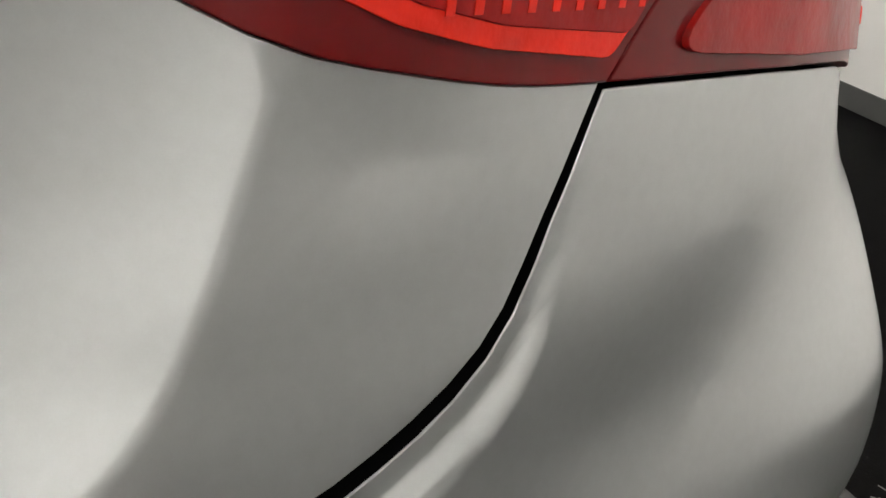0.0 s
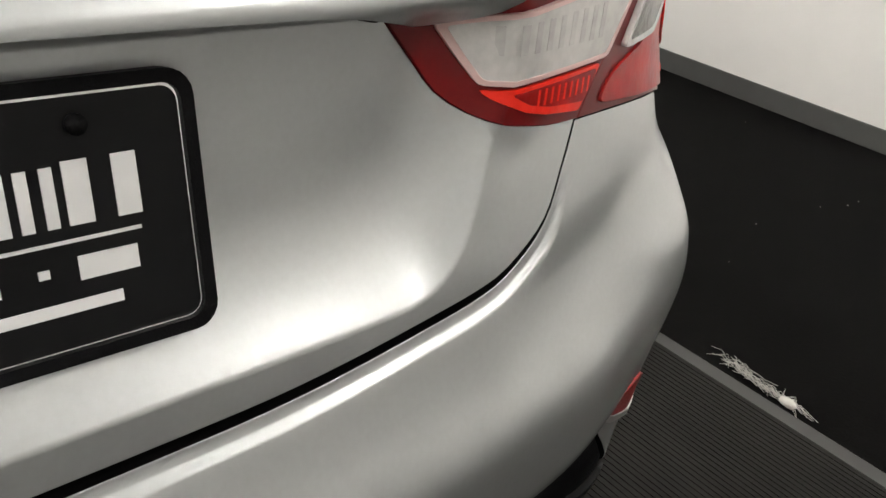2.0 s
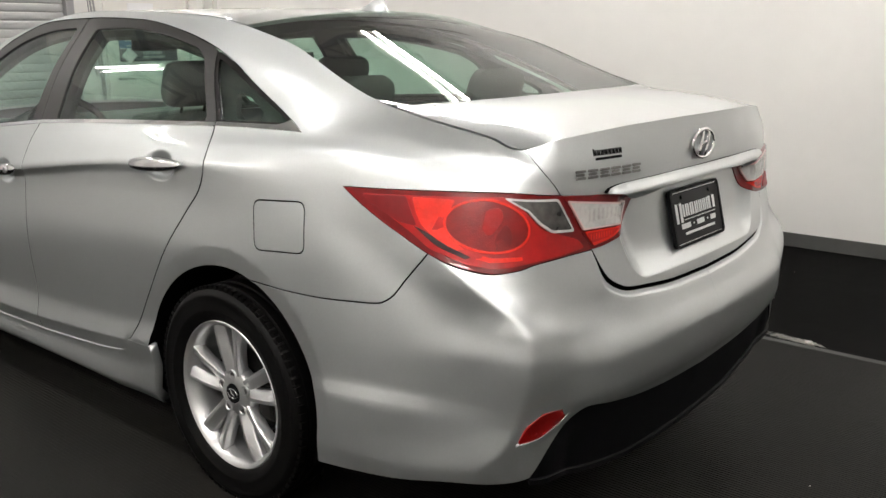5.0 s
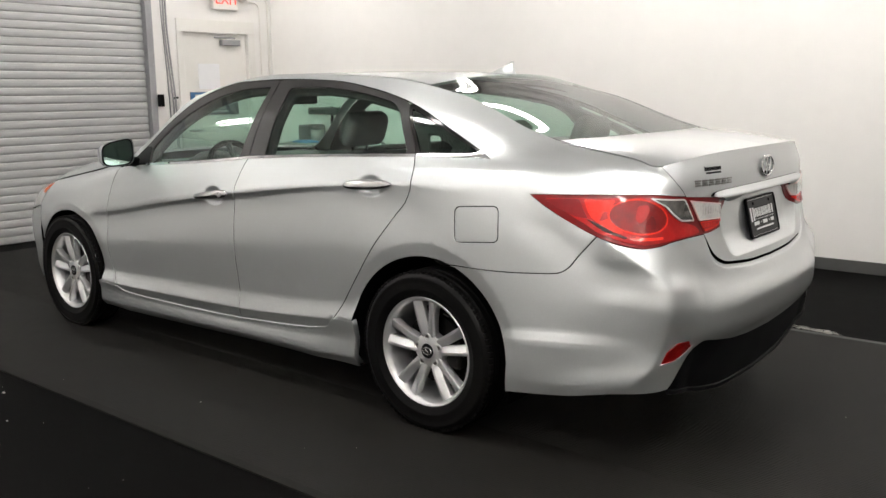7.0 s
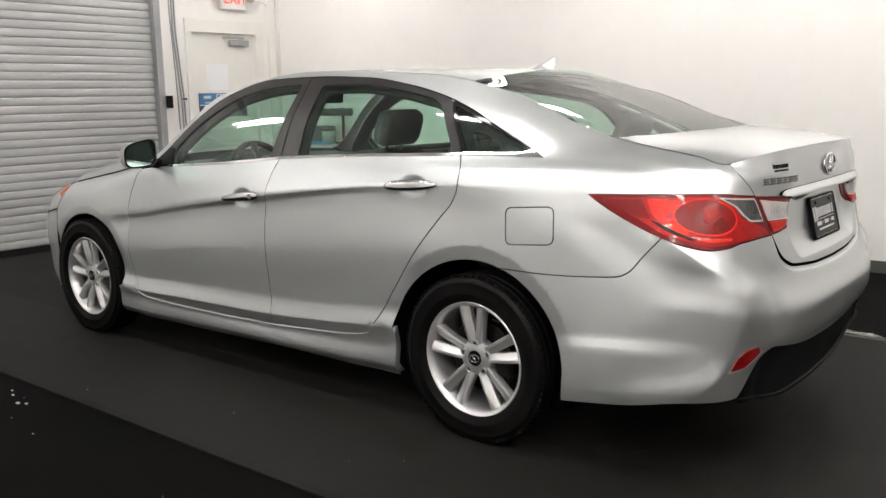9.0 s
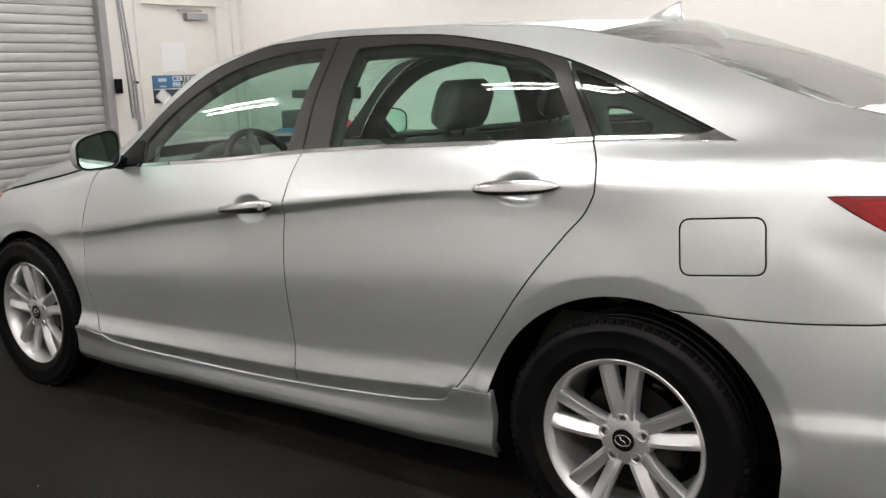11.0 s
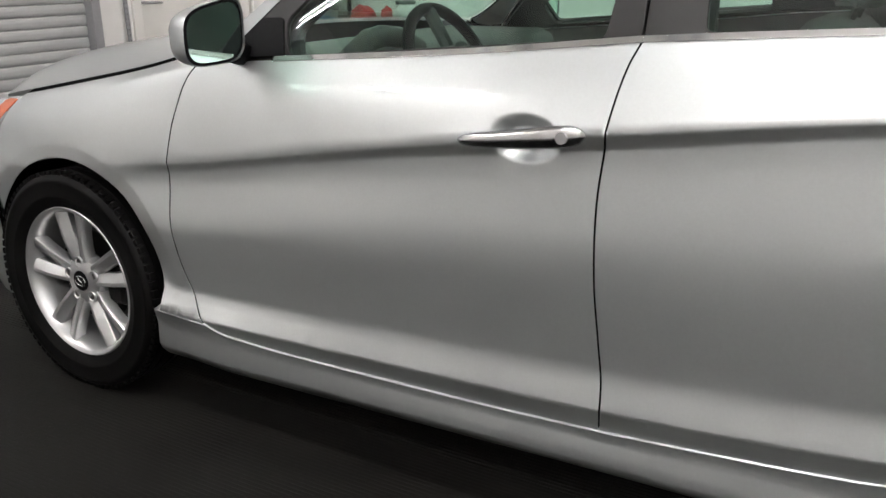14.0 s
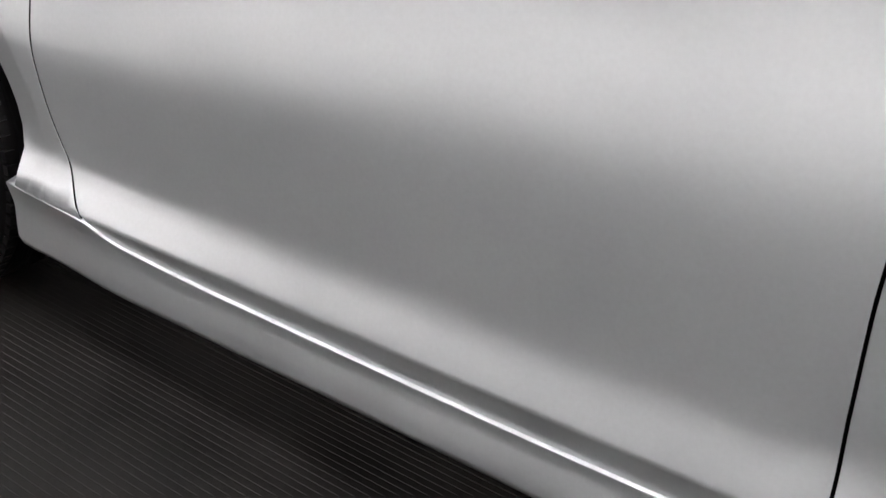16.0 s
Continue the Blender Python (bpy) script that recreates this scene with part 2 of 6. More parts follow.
# roof rail and boot edge
skin_line([1.15, 1.146, 1.128, 1.105, 1.13, 1.165, 1.212, 1.355, 1.435, 1.462, 1.37, 1.005, 0.91, 0.845, 0.8, 0.735, 0.72],
          [0.071, 0.079, 0.107, 0.155, 0.205, 0.24, 0.25, 0.3, 0.33, 0.345, 0.31, 0.18, 0.145, 0.13, 0.17, 0.18, 0.2])
CREASE = (2, 3, 7)


def slopes(x, y):
    """Slopes of a curve through knots that never overshoots; along axis 0."""
    h, dy = np.diff(x, axis=0), np.diff(y, axis=0)
    m = dy / h
    a, b = m[:-1], m[1:]
    w1, w2 = 2 * h[1:] + h[:-1], h[1:] + 2 * h[:-1]
    same = a * b > 0
    mid = np.where(same, (w1 + w2) / (w1 / np.where(same, a, 1) + w2 / np.where(same, b, 1)), 0.0)
    return np.concatenate([m[:1], mid, m[-1:]]), m


def curve(x, y, at, flat=False):
    """The smooth curve through the knots (x, y), at the places given."""
    x, y, at = np.asarray(x, float), np.asarray(y, float), np.asarray(at, float)
    s, _ = slopes(x, y)
    if flat:
        s[0] = s[-1] = 0
    i = np.clip(np.searchsorted(x, at, side="right") - 1, 0, len(x) - 2)
    h = x[i + 1] - x[i]
    t = np.clip((at - x[i]) / h, 0, 1)
    return (y[i] * (1 + 2 * t) * (1 - t) ** 2 + s[i] * h * t * (1 - t) ** 2 + y[i + 1] * t * t * (3 - 2 * t) + s[i + 1] * h * t * t * (t - 1))


def soft_step(a, b, v):
    t = np.clip((v - a) / (b - a), 0, 1)
    return t * t * (3 - 2 * t)


GRID_U = np.linspace(-1.807, 4.314, 1200)
_px, _py = curve(PLAN_U, PLAN_X, GRID_U, True), curve(PLAN_U, PLAN_Y, GRID_U, True)
_k = np.hanning(61)
_k /= _k.sum()
_dx, _dy = np.gradient(_px, GRID_U), np.gradient(_py, GRID_U)
_nx = np.convolve(np.concatenate([-_dy[60:0:-1] * -1 * -1, -_dy, -_dy[-2:-62:-1] * -1 * -1]), _k, "same")[60:-60]
_ny = np.convolve(np.concatenate([-_dx[60:0:-1], _dx, -_dx[-2:-62:-1]]), _k, "same")[60:-60]
_nl = np.hypot(_nx, _ny)
_nx, _ny = _nx / _nl, _ny / _nl


def skin_lines(u):
    """Heights and insets of the twelve lines at u."""
    return (np.stack([curve(STATION, z, u, True) for z in SKIN_Z]), np.stack([curve(STATION, d, u, True) for d in SKIN_D]))


def recess(y, z):
    """How deep the number plate's bay goes into the boot lid, behind a crisp edge."""
    r = 0.085
    side = r - (0.402 + 0.030 * soft_step(0.80, 0.92, z) - np.abs(y))
    foot = r - (z - 0.757)
    q = np.clip(1 - np.hypot(np.maximum(side, 0), np.maximum(foot, 0)) / r, 0, 1)
    return 0.034 * (1 - (1 - q) ** 2) * soft_step(0.986, 0.966, z)


def corner_edge(u, z):
    """The sharp edge down the rear bumper's corner, from the lamp to the reflector."""
    away = np.abs(u - corner_at(z))
    strong = soft_step(0.30, 0.42, z) * (1 - 0.5 * soft_step(0.74, 0.86, z)) * soft_step(0.94, 0.88, z)
    peak = 0.034 * np.clip(1 - (np.sqrt(away**2 + 0.008**2) - 0.008) / 0.26, 0, 1) ** 2
    broad = 0.021 * soft_step(0.42, 0.0, away)
    return strong * (peak - broad)


def corner_at(z):
    """Where that edge runs."""
    return curve([0.344, 0.43, 0.50, 0.59, 0.68, 0.73, 0.798, 0.87], [-0.890, -0.970, -1.000, -1.018, -1.026, -0.998, -0.893, -0.760], z)


def arch_flare(u, z):
    """The rolled-in lip round the wheel openings."""
    out = 0 * u
    for cu, r0 in ((-0.001, 0.412), (2.797, 0.37)):
        r = np.hypot(u - cu, z - 0.315)
        out = out - 0.008 * np.clip((r0 + 0.052 - r) / 0.052, 0, 1.2) * soft_step(0.34, 0.46, z) * (np.abs(u - cu) < 0.6)
    return out


def skin(u, z):
    """Places on the skin of the car's left half."""
    u, z = np.atleast_1d(np.asarray(u, float)), np.atleast_1d(np.asarray(z, float))
    over = u < -1.807
    u = np.where(over, -3.614 - u, u)
    lines, inset = skin_lines(u)
    s, m = slopes(lines, inset)
    into, out = s.copy(), s.copy()
    for c in CREASE:
        into[c], out[c] = m[c - 1], m[c]
    n = np.arange(len(u))
    i = np.clip((z[None] >= lines).sum(0) - 1, 0, len(lines) - 2)
    a, b = lines[i, n], lines[i + 1, n]
    h = b - a
    t = (z - a) / h
    tc = np.clip(t, 0, 1)
    ya, yb, sa, sb = inset[i, n], inset[i + 1, n], out[i, n], into[i + 1, n]
    d = ya * (1 + 2 * tc) * (1 - tc) ** 2 + sa * h * tc * (1 - tc) ** 2 + yb * tc * tc * (3 - 2 * tc) + sb * h * tc * tc * (tc - 1)
    d = d + np.where(t > 1, (t - 1) * h * sb, 0) + np.where(t < 0, t * h * sa, 0)
    px, py = np.interp(u, GRID_U, _px), np.interp(u, GRID_U, _py)
    nx, ny = np.interp(u, GRID_U, _nx), np.interp(u, GRID_U, _ny)
    d = d + np.where(u < -1.2, recess(py, z), 0) - corner_edge(u, z) - arch_flare(u, z)
    y = py - d * ny
    return np.stack([px - d * nx, np.where(over, -y, y), z], -1)


def skin_normal(u, z, e=0.004):
    u, z = np.atleast_1d(np.asarray(u, float)), np.atleast_1d(np.asarray(z, float))
    n = np.cross(skin(u + e, z) - skin(u - e, z), skin(u, z + e) - skin(u, z - e))
    n /= np.linalg.norm(n, axis=1, keepdims=True) + 1e-12
    out = np.stack([np.interp(u, GRID_U, _nx), np.interp(u, GRID_U, _ny), 0 * u], -1)
    return np.where((n * out).sum(1, keepdims=True) < 0, -n, n)


# ---- making meshes ----
def finish(name, me, mat, parent, label=""):
    ob = new(name, me)
    if mat:
        me.materials.append(mat)
    if parent:
        ob.parent = parent
    if label:
        tagged(ob, label)
    return ob


def part(name, bm, mat, parent=None, label="", smooth=False):
    """One mesh object from a bmesh, under a thing or a part."""
    me = bpy.data.meshes.new(name)
    bm.normal_update()
    bm.to_mesh(me)
    bm.free()
    if smooth:
        for p in me.polygons:
            p.use_smooth = True
    return finish(name, me, mat, parent, label)


def raw(name, verts, faces, mat, parent=None, label="", normals=None):
    """One mesh object from arrays, smooth, with the true surface's normals where given."""
    me = bpy.data.meshes.new(name)
    me.from_pydata([tuple(v) for v in verts], [], [tuple(f) for f in faces])
    me.validate()
    for p in me.polygons:
        p.use_smooth = True
    if normals is not None and len(me.vertices) == len(normals):
        me.normals_split_custom_set_from_vertices([tuple(n) for n in normals])
    me.update()
    return finish(name, me, mat, parent, label)


def box(bm, x0, y0, z0, x1, y1, z1, bevel=0.0, m=None):
    made = bmesh.ops.create_cube(bm, size=1.0)["verts"]
    bmesh.ops.scale(bm, vec=(x1 - x0, y1 - y0, z1 - z0), verts=made)
    bmesh.ops.translate(bm, vec=((x0 + x1) / 2, (y0 + y1) / 2, (z0 + z1) / 2), verts=made)
    if bevel:
        edges = list({e for v in made for e in v.link_edges})
        made = list({v for f in bmesh.ops.bevel(bm, geom=edges, offset=bevel, segments=2, affect="EDGES", profile=0.5)["faces"] for v in f.verts} | {v for v in made if v.is_valid})
    if m is not None:
        bmesh.ops.transform(bm, matrix=m, verts=[v for v in made if v.is_valid])
    return bm


def rod(bm, a, b, r, seg=12, r2=None):
    a, b = Vector(a), Vector(b)
    m = Matrix.Translation((a + b) / 2) @ (b - a).to_track_quat("Z", "Y").to_matrix().to_4x4()
    bmesh.ops.create_cone(bm, cap_ends=True, segments=seg, radius1=r, radius2=r if r2 is None else r2, depth=(b - a).length, matrix=m)
    return bm


def tube(bm, pts, r, seg=8):
    """A round tube along a line of points; r may be a list."""
    pts = [Vector(p) for p in pts]
    rings = []
    for i, p in enumerate(pts):
        d = (pts[min(i + 1, len(pts) - 1)] - pts[max(i - 1, 0)]).normalized()
        q = d.to_track_quat("Z", "Y")
        rr = r[i] if isinstance(r, (list, tuple)) else r
        rings.append([bm.verts.new(p + q @ Vector((rr * math.cos(2 * math.pi * k / seg), rr * math.sin(2 * math.pi * k / seg), 0))) for k in range(seg)])
    for a, b in zip(rings, rings[1:]):
        for k in range(seg):
            bm.faces.new((a[k], a[(k + 1) % seg], b[(k + 1) % seg], b[k]))
    bm.faces.new(rings[0][::-1])
    bm.faces.new(rings[-1])
    return bm


def turned(profile, seg, mat, name, parent=None, label="", m=None):
    """A ring or dish turned about the y axis from (radius, y) points."""
    pr = np.array(profile)
    a = np.arange(seg) * 2 * math.pi / seg
    v = np.stack([pr[:, None, 0] * np.cos(a), pr[:, None, 1] + 0 * a, pr[:, None, 0] * np.sin(a)], -1).reshape(-1, 3)
    f = [(i * seg + k, i * seg + (k + 1) % seg, (i + 1) * seg + (k + 1) % seg, (i + 1) * seg + k) for i in range(len(pr) - 1) for k in range(seg)]
    if m is not None:
        v = np.array([m @ Vector(p) for p in v])
    return raw(name, v, f, mat, parent, label)


def flat_line(pts, step=0.015, closed=False):
    """A line through points, cut into short pieces."""
    pts = [np.array(p, float) for p in pts]
    out = []
    for a, b in zip(pts, pts[1:] + pts[:1] if closed else pts[1:]):
        n = max(1, int(np.linalg.norm(b - a) / step))
        out += [a + (b - a) * k / n for k in range(n)]
    if not closed:
        out.append(pts[-1])
    return np.array(out)


def bent_line(pts, step=0.015):
    """A smooth line through points, cut into short pieces."""
    p = np.array(pts, float)
    s = np.concatenate([[0], np.cumsum(np.linalg.norm(np.diff(p, axis=0), axis=1))])
    at = np.linspace(0, s[-1], max(2, int(s[-1] / step) + 1))
    return np.stack([curve(s, p[:, 0], at), curve(s, p[:, 1], at)], -1)


def rounded(pts, r, step=0.015):
    """A closed outline with its corners rounded to the radius r (one value or one a corner)."""
    p = np.array(pts, float)
    n, out = len(p), []
    for i in range(n):
        a, b, c = p[i - 1], p[i], p[(i + 1) % n]
        rr = r[i] if isinstance(r, (list, tuple)) else r
        u, v = (a - b), (c - b)
        lu, lv = np.linalg.norm(u), np.linalg.norm(v)
        k = min(rr, lu * 0.45, lv * 0.45)
        p0, p2 = b + u / lu * k, b + v / lv * k
        if k < 1e-4:
            out.append(b)
        else:
            out += [p0 * (1 - t) ** 2 + 2 * b * t * (1 - t) + p2 * t * t for t in np.linspace(0, 1, 6)]
    return flat_line(out, step, True)


def area2(p):
    q = np.roll(p, -1, 0)
    return float((p[:, 0] * q[:, 1] - q[:, 0] * p[:, 1]).sum())


def clean(p, tiny=0.002):
    keep = [p[0]]
    for q in p[1:]:
        if np.linalg.norm(q - keep[-1]) > tiny:
            keep.append(q)
    if np.linalg.norm(keep[-1] - keep[0]) < tiny:
        keep.pop()
    return np.array(keep)


def inset_line(p, d):
    """A closed outline drawn in by d (counter-clockwise)."""
    a, b = np.roll(p, 1, 0), np.roll(p, -1, 0)
    t1, t2 = p - a, b - p
    t1 /= np.linalg.norm(t1, axis=1, keepdims=True)
    t2 /= np.linalg.norm(t2, axis=1, keepdims=True)
    n1, n2 = np.stack([-t1[:, 1], t1[:, 0]], -1), np.stack([-t2[:, 1], t2[:, 0]], -1)
    n = n1 + n2
    return p + n * d / np.maximum(0.35, (n * n).sum(1, keepdims=True) / 2)


def inside(q, poly):
    x, y = q[:, 0], q[:, 1]
    r = np.zeros(len(q), bool)
    a, b = poly, np.roll(poly, -1, 0)
    for (x0, y0), (x1, y1) in zip(a, b):
        if y0 != y1:
            r ^= ((y0 > y) != (y1 > y)) & (x < (x1 - x0) * (y - y0) / (y1 - y0) + x0)
    return r


def near_line(q, poly, d):
    a, b = poly, np.roll(poly, -1, 0)
    out = np.zeros(len(q), bool)
    for p0, p1 in zip(a, b):
        e = p1 - p0
        t = np.clip(((q - p0) @ e) / (e @ e + 1e-12), 0, 1)
        out |= np.linalg.norm(q - p0 - t[:, None] * e, axis=1) < d
    return out


def skin_panel(name, outline, mat, parent, label="", holes=(), gap=0.0028, lift=0.0, deep=0.014, du=0.03, rows=3, sides=(1,), shape=None, edge=0.0008, extra=None, clear=0.009, shade_flanks=True):
    """A sheet-metal panel cut from the skin: an outline in (u, z), drawn in by half the shut line,
    with rolled edges and, on painted panels, flanks near-black for the gap's shade; sides (1, -1) joins the right half
    on."""
    if shape is not None:
        half_shape = shape

        def shape(u, z):
            return half_shape(np.where(u < -1.807, -3.614 - u, u), z)
    loops = []
    for k, p in enumerate([outline, *holes]):
        p = clean(flat_line(clean(np.array(p, float)), 0.02, True))
        if (area2(p) < 0) == (k == 0):
            p = p[::-1]
        q = inset_line(p, gap) if gap else p.copy()
        q[p[:, 0] < -1.806, 0] = -1.807
        q[q[:, 0] < -1.807, 0] = -1.807
        loops.append(q)
    outer = loops[0]
    lo, hi = outer.min(0), outer.max(0)
    us = np.linspace(lo[0], hi[0], max(3, int((hi[0] - lo[0]) / du)))
    lines, _ = skin_lines(us)
    zz = []
    for a, b in zip(lines, lines[1:]):
        zz += [a + (b - a) * k / rows for k in range(rows)]
    zz = np.array(zz + [lines[-1]])
    grid = np.stack([np.broadcast_to(us, zz.shape).ravel(), zz.ravel()], -1)
    if extra is not None:
        far = np.concatenate([((g[:, None] - extra[None]) ** 2).sum(-1).min(1) for g in np.array_split(grid, max(1, len(grid) // 400))])
        grid = np.concatenate([grid[far > clear**2], extra])
    grid = grid[inside(grid, outer)]
    for h in loops[1:]:
        grid = grid[~inside(grid, h)]
    for p in loops:
        if len(grid):
            grid = grid[~near_line(grid, p, 0.004)]
    pts, edges = [Vector(q) for q in grid], []
    for p in loops:
        s = len(pts)
        pts += [Vector(q) for q in p]
        edges += [(s + i, s + (i + 1) % len(p)) for i in range(len(p))]
    got = delaunay_2d_cdt(pts, edges, [], 0, 1e-6)
    q = np.array([tuple(v) for v in got[0]])
    tri = np.array([f for f in got[2] if len(f) == 3])
    mid = q[tri].mean(1)
    keep = inside(mid, outer)
    for h in loops[1:]:
        keep &= ~inside(mid, h)
    tri = tri[keep]
    surf, nor = skin(q[:, 0], q[:, 1]), skin_normal(q[:, 0], q[:, 1])
    rise = np.full(len(q), lift) if shape is None else lift + shape(q[:, 0], q[:, 1])
    if shape is not None:
        e = 0.003
        su = skin(q[:, 0] + e, q[:, 1]) + nor * shape(q[:, 0] + e, q[:, 1])[:, None] - skin(q[:, 0] - e, q[:, 1]) - nor * shape(q[:, 0] - e, q[:, 1])[:, None]
        sz = skin(q[:, 0], q[:, 1] + e) + nor * shape(q[:, 0], q[:, 1] + e)[:, None] - skin(q[:, 0], q[:, 1] - e) - nor * shape(q[:, 0], q[:, 1] - e)[:, None]
        n2 = np.cross(su, sz)
        n2 /= np.linalg.norm(n2, axis=1, keepdims=True)
        n2 *= np.sign((n2 * nor).sum(1, keepdims=True))
    else:
        n2 = nor
    verts, norms, faces, flank = [surf + nor * rise[:, None]], [n2], [], []
    c = np.cross(surf[tri[:, 1]] - surf[tri[:, 0]], surf[tri[:, 2]] - surf[tri[:, 0]])
    flip = (c * nor[tri[:, 0]]).sum(1) < 0
    tri[flip] = tri[flip][:, ::-1]
    faces += tri.tolist()
    flank += [0] * len(faces)
    base = len(q)
    for k, p in enumerate(loops):
        o = inset_line(p, -edge)
        s0, n0 = skin(p[:, 0], p[:, 1]), skin_normal(p[:, 0], p[:, 1])
        s1 = skin(o[:, 0], o[:, 1])
        r0 = np.full(len(p), lift) if shape is None else lift + shape(p[:, 0], p[:, 1])
        away = s1 - s0
        away /= np.linalg.norm(away, axis=1, keepdims=True) + 1e-12
        mixn = n0 + away
        mixn /= np.linalg.norm(mixn, axis=1, keepdims=True)
        n = len(p)
        verts += [s0 + n0 * r0[:, None], s1 + n0 * (r0 - edge)[:, None], s1 + n0 * (r0 - edge)[:, None], s1 + n0 * (r0 - deep)[:, None]]
        norms += [n0, mixn, away, away]
        for a, b in ((0, 1), (2, 3)):
            for i in range(n):
                j = (i + 1) % n
                if p[i, 0] < -1.8065 and p[j, 0] < -1.8065:
                    continue
                f = [base + a * n + i, base + b * n + i, base + b * n + j, base + a * n + j]
                faces.append(f)
                flank.append(int(a == 2))
        base += 4 * n
    v, nn = np.concatenate(verts), np.concatenate(norms)
    for k, f in enumerate(faces):
        if len(f) == 4 and np.cross(v[f[1]] - v[f[0]], v[f[2]] - v[f[0]]) @ nn[f].sum(0) < 0:
            faces[k] = f[::-1]
    if -1 in sides:
        flip_v, flip_n = v * (1, -1, 1), nn * (1, -1, 1)
        other = [[i + (len(v) if 1 in sides else 0) for i in f[::-1]] for f in faces]
        if 1 in sides:
            v, nn, faces, flank = np.concatenate([v, flip_v]), np.concatenate([nn, flip_n]), faces + other, flank + flank
        else:
            v, nn, faces = flip_v, flip_n, other
    # corners merged by place, so that the panel is one piece
    _, first, back = np.unique(np.round(v, 6), axis=0, return_index=True, return_inverse=True)
    back = back.ravel()
    sums = np.zeros((len(first), 3))
    np.add.at(sums, back, nn)
    sums /= np.linalg.norm(sums, axis=1, keepdims=True) + 1e-12
    faces = [[int(back[i]) for i in f] for f in faces]
    flank = [k for f, k in zip(faces, flank) if len(set(f)) == len(f)]
    faces = [f for f in faces if len(set(f)) == len(f)]
    ob = raw(name, v[first], faces, mat, parent, label, sums)
    # shade inside the shut lines, coloured onto the panel's flanks
    if mat is PAINT and shade_flanks and len(ob.data.polygons) == len(flank):
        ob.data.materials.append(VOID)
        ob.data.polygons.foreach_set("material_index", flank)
    return ob


def sheet(name, p, mat, parent, label="", thick=0.0, flip=False):
    """A smooth sheet from a grid of places, with a turned-down rim."""
    n, k = p.shape[:2]
    v = p.reshape(-1, 3)
    faces = [(i * k + j, i * k + j + 1, (i + 1) * k + j + 1, (i + 1) * k + j) for i in range(n - 1) for j in range(k - 1)]
    du, dv = np.gradient(p, axis=0), np.gradient(p, axis=1)
    nor = np.cross(du, dv).reshape(-1, 3)
    nor /= np.linalg.norm(nor, axis=1, keepdims=True) + 1e-12
    if nor[:, 2].mean() < 0:
        nor = -nor
    f0 = faces[len(faces) // 2]
    if np.cross(v[f0[1]] - v[f0[0]], v[f0[2]] - v[f0[0]])[2] < 0:
        faces = [f[::-1] for f in faces]
    if thick:
        ring = [i * k for i in range(n)] + [(n - 1) * k + j for j in range(1, k)] + [i * k + k - 1 for i in range(n - 2, -1, -1)] + [j for j in range(k - 2, 0, -1)]
        centre = v.mean(0)
        low = v[ring] - nor[ring] * thick
        out = v[ring] - centre
        out -= (out * nor[ring]).sum(1, keepdims=True) * nor[ring]
        out /= np.linalg.norm(out, axis=1, keepdims=True)
        b, m = len(v), len(ring)
        v, nor = np.concatenate([v, v[ring], low]), np.concatenate([nor, out, out])
        for i in range(m):
            f = (b + i, b + (i + 1) % m, b + m + (i + 1) % m, b + m + i)
            faces.append(f if np.cross(v[f[1]] - v[f[0]], v[f[2]] - v[f[0]]) @ nor[f[0]] > 0 else f[::-1])
    return raw(name, v, faces, mat, parent, label, nor)


# ---- the car ----
car = tagged(new("car"), "silver four-door saloon car with red tail lamps on a black mat", "car")

B_GAP = bent_line([(1.172, 0.287), (1.166, 0.349), (1.180, 0.48), (1.194, 0.62), (1.198, 0.753), (1.184, 0.902), (1.164, 1.022), (1.146, 1.069)])
C_GAP = bent_line([(0.575, 0.340), (0.540, 0.361), (0.502, 0.405), (0.404, 0.549), (0.282, 0.728), (0.165, 0.872), (0.105, 0.942), (0.082, 1.002), (0.092, 1.057), (0.125, 1.114)])
A_GAP = bent_line([(2.205, 0.284), (2.248, 0.301), (2.285, 0.330), (2.338, 0.400), (2.370, 0.475), (2.392, 0.585), (2.396, 0.70), (2.385, 0.80), (2.365, 0.877), (2.340, 0.942), (2.322, 0.968)])
BELT_F = bent_line([(2.322, 0.970), (2.20, 0.985), (2.028, 0.998), (1.519, 1.034), (1.146, 1.069)])
BELT_R = bent_line([(1.146, 1.069), (0.85, 1.086), (0.564, 1.099), (0.125, 1.114)])
SILL_TOP = bent_line([(2.205, 0.284), (2.0, 0.277), (1.55, 0.279), (1.172, 0.289), (0.986, 0.300), (0.70, 0.322), (0.575, 0.340)])
DLO_TOP = bent_line([(-0.239, 1.118), (-0.012, 1.221), (0.153, 1.293), (0.306, 1.343), (0.509, 1.388), (0.778, 1.425), (1.115, 1.437), (1.44, 1.43), (1.721, 1.37), (1.979, 1.226), (2.15, 1.078), (2.245, 0.985)])
LAMP_TOP = bent_line([(-0.474, 0.998), (-0.637, 1.003), (-0.796, 1.008), (-0.98, 1.011), (-1.166, 1.001)])
LAMP_LOW = bent_line([(-0.474, 0.998), (-0.545, 0.955), (-0.643, 0.907), (-0.753, 0.867), (-0.851, 0.842), (-0.931, 0.833), (-0.992, 0.838), (-1.072, 0.852), (-1.188, 0.860), (-1.272, 0.862)])
LAMP_SPLIT = bent_line([(-1.166, 1.001), (-1.194, 0.967), (-1.225, 0.922), (-1.272, 0.862)])
LAMP_IN = bent_line([(-1.272, 0.862), (-1.30, 0.863), (-1.355, 0.871), (-1.397, 0.882), (-1.427, 0.899), (-1.453, 0.927), (-1.492, 0.969)])
LAMP_IN_TOP = bent_line([(-1.492, 0.969), (-1.35, 0.986), (-1.166, 1.001)])
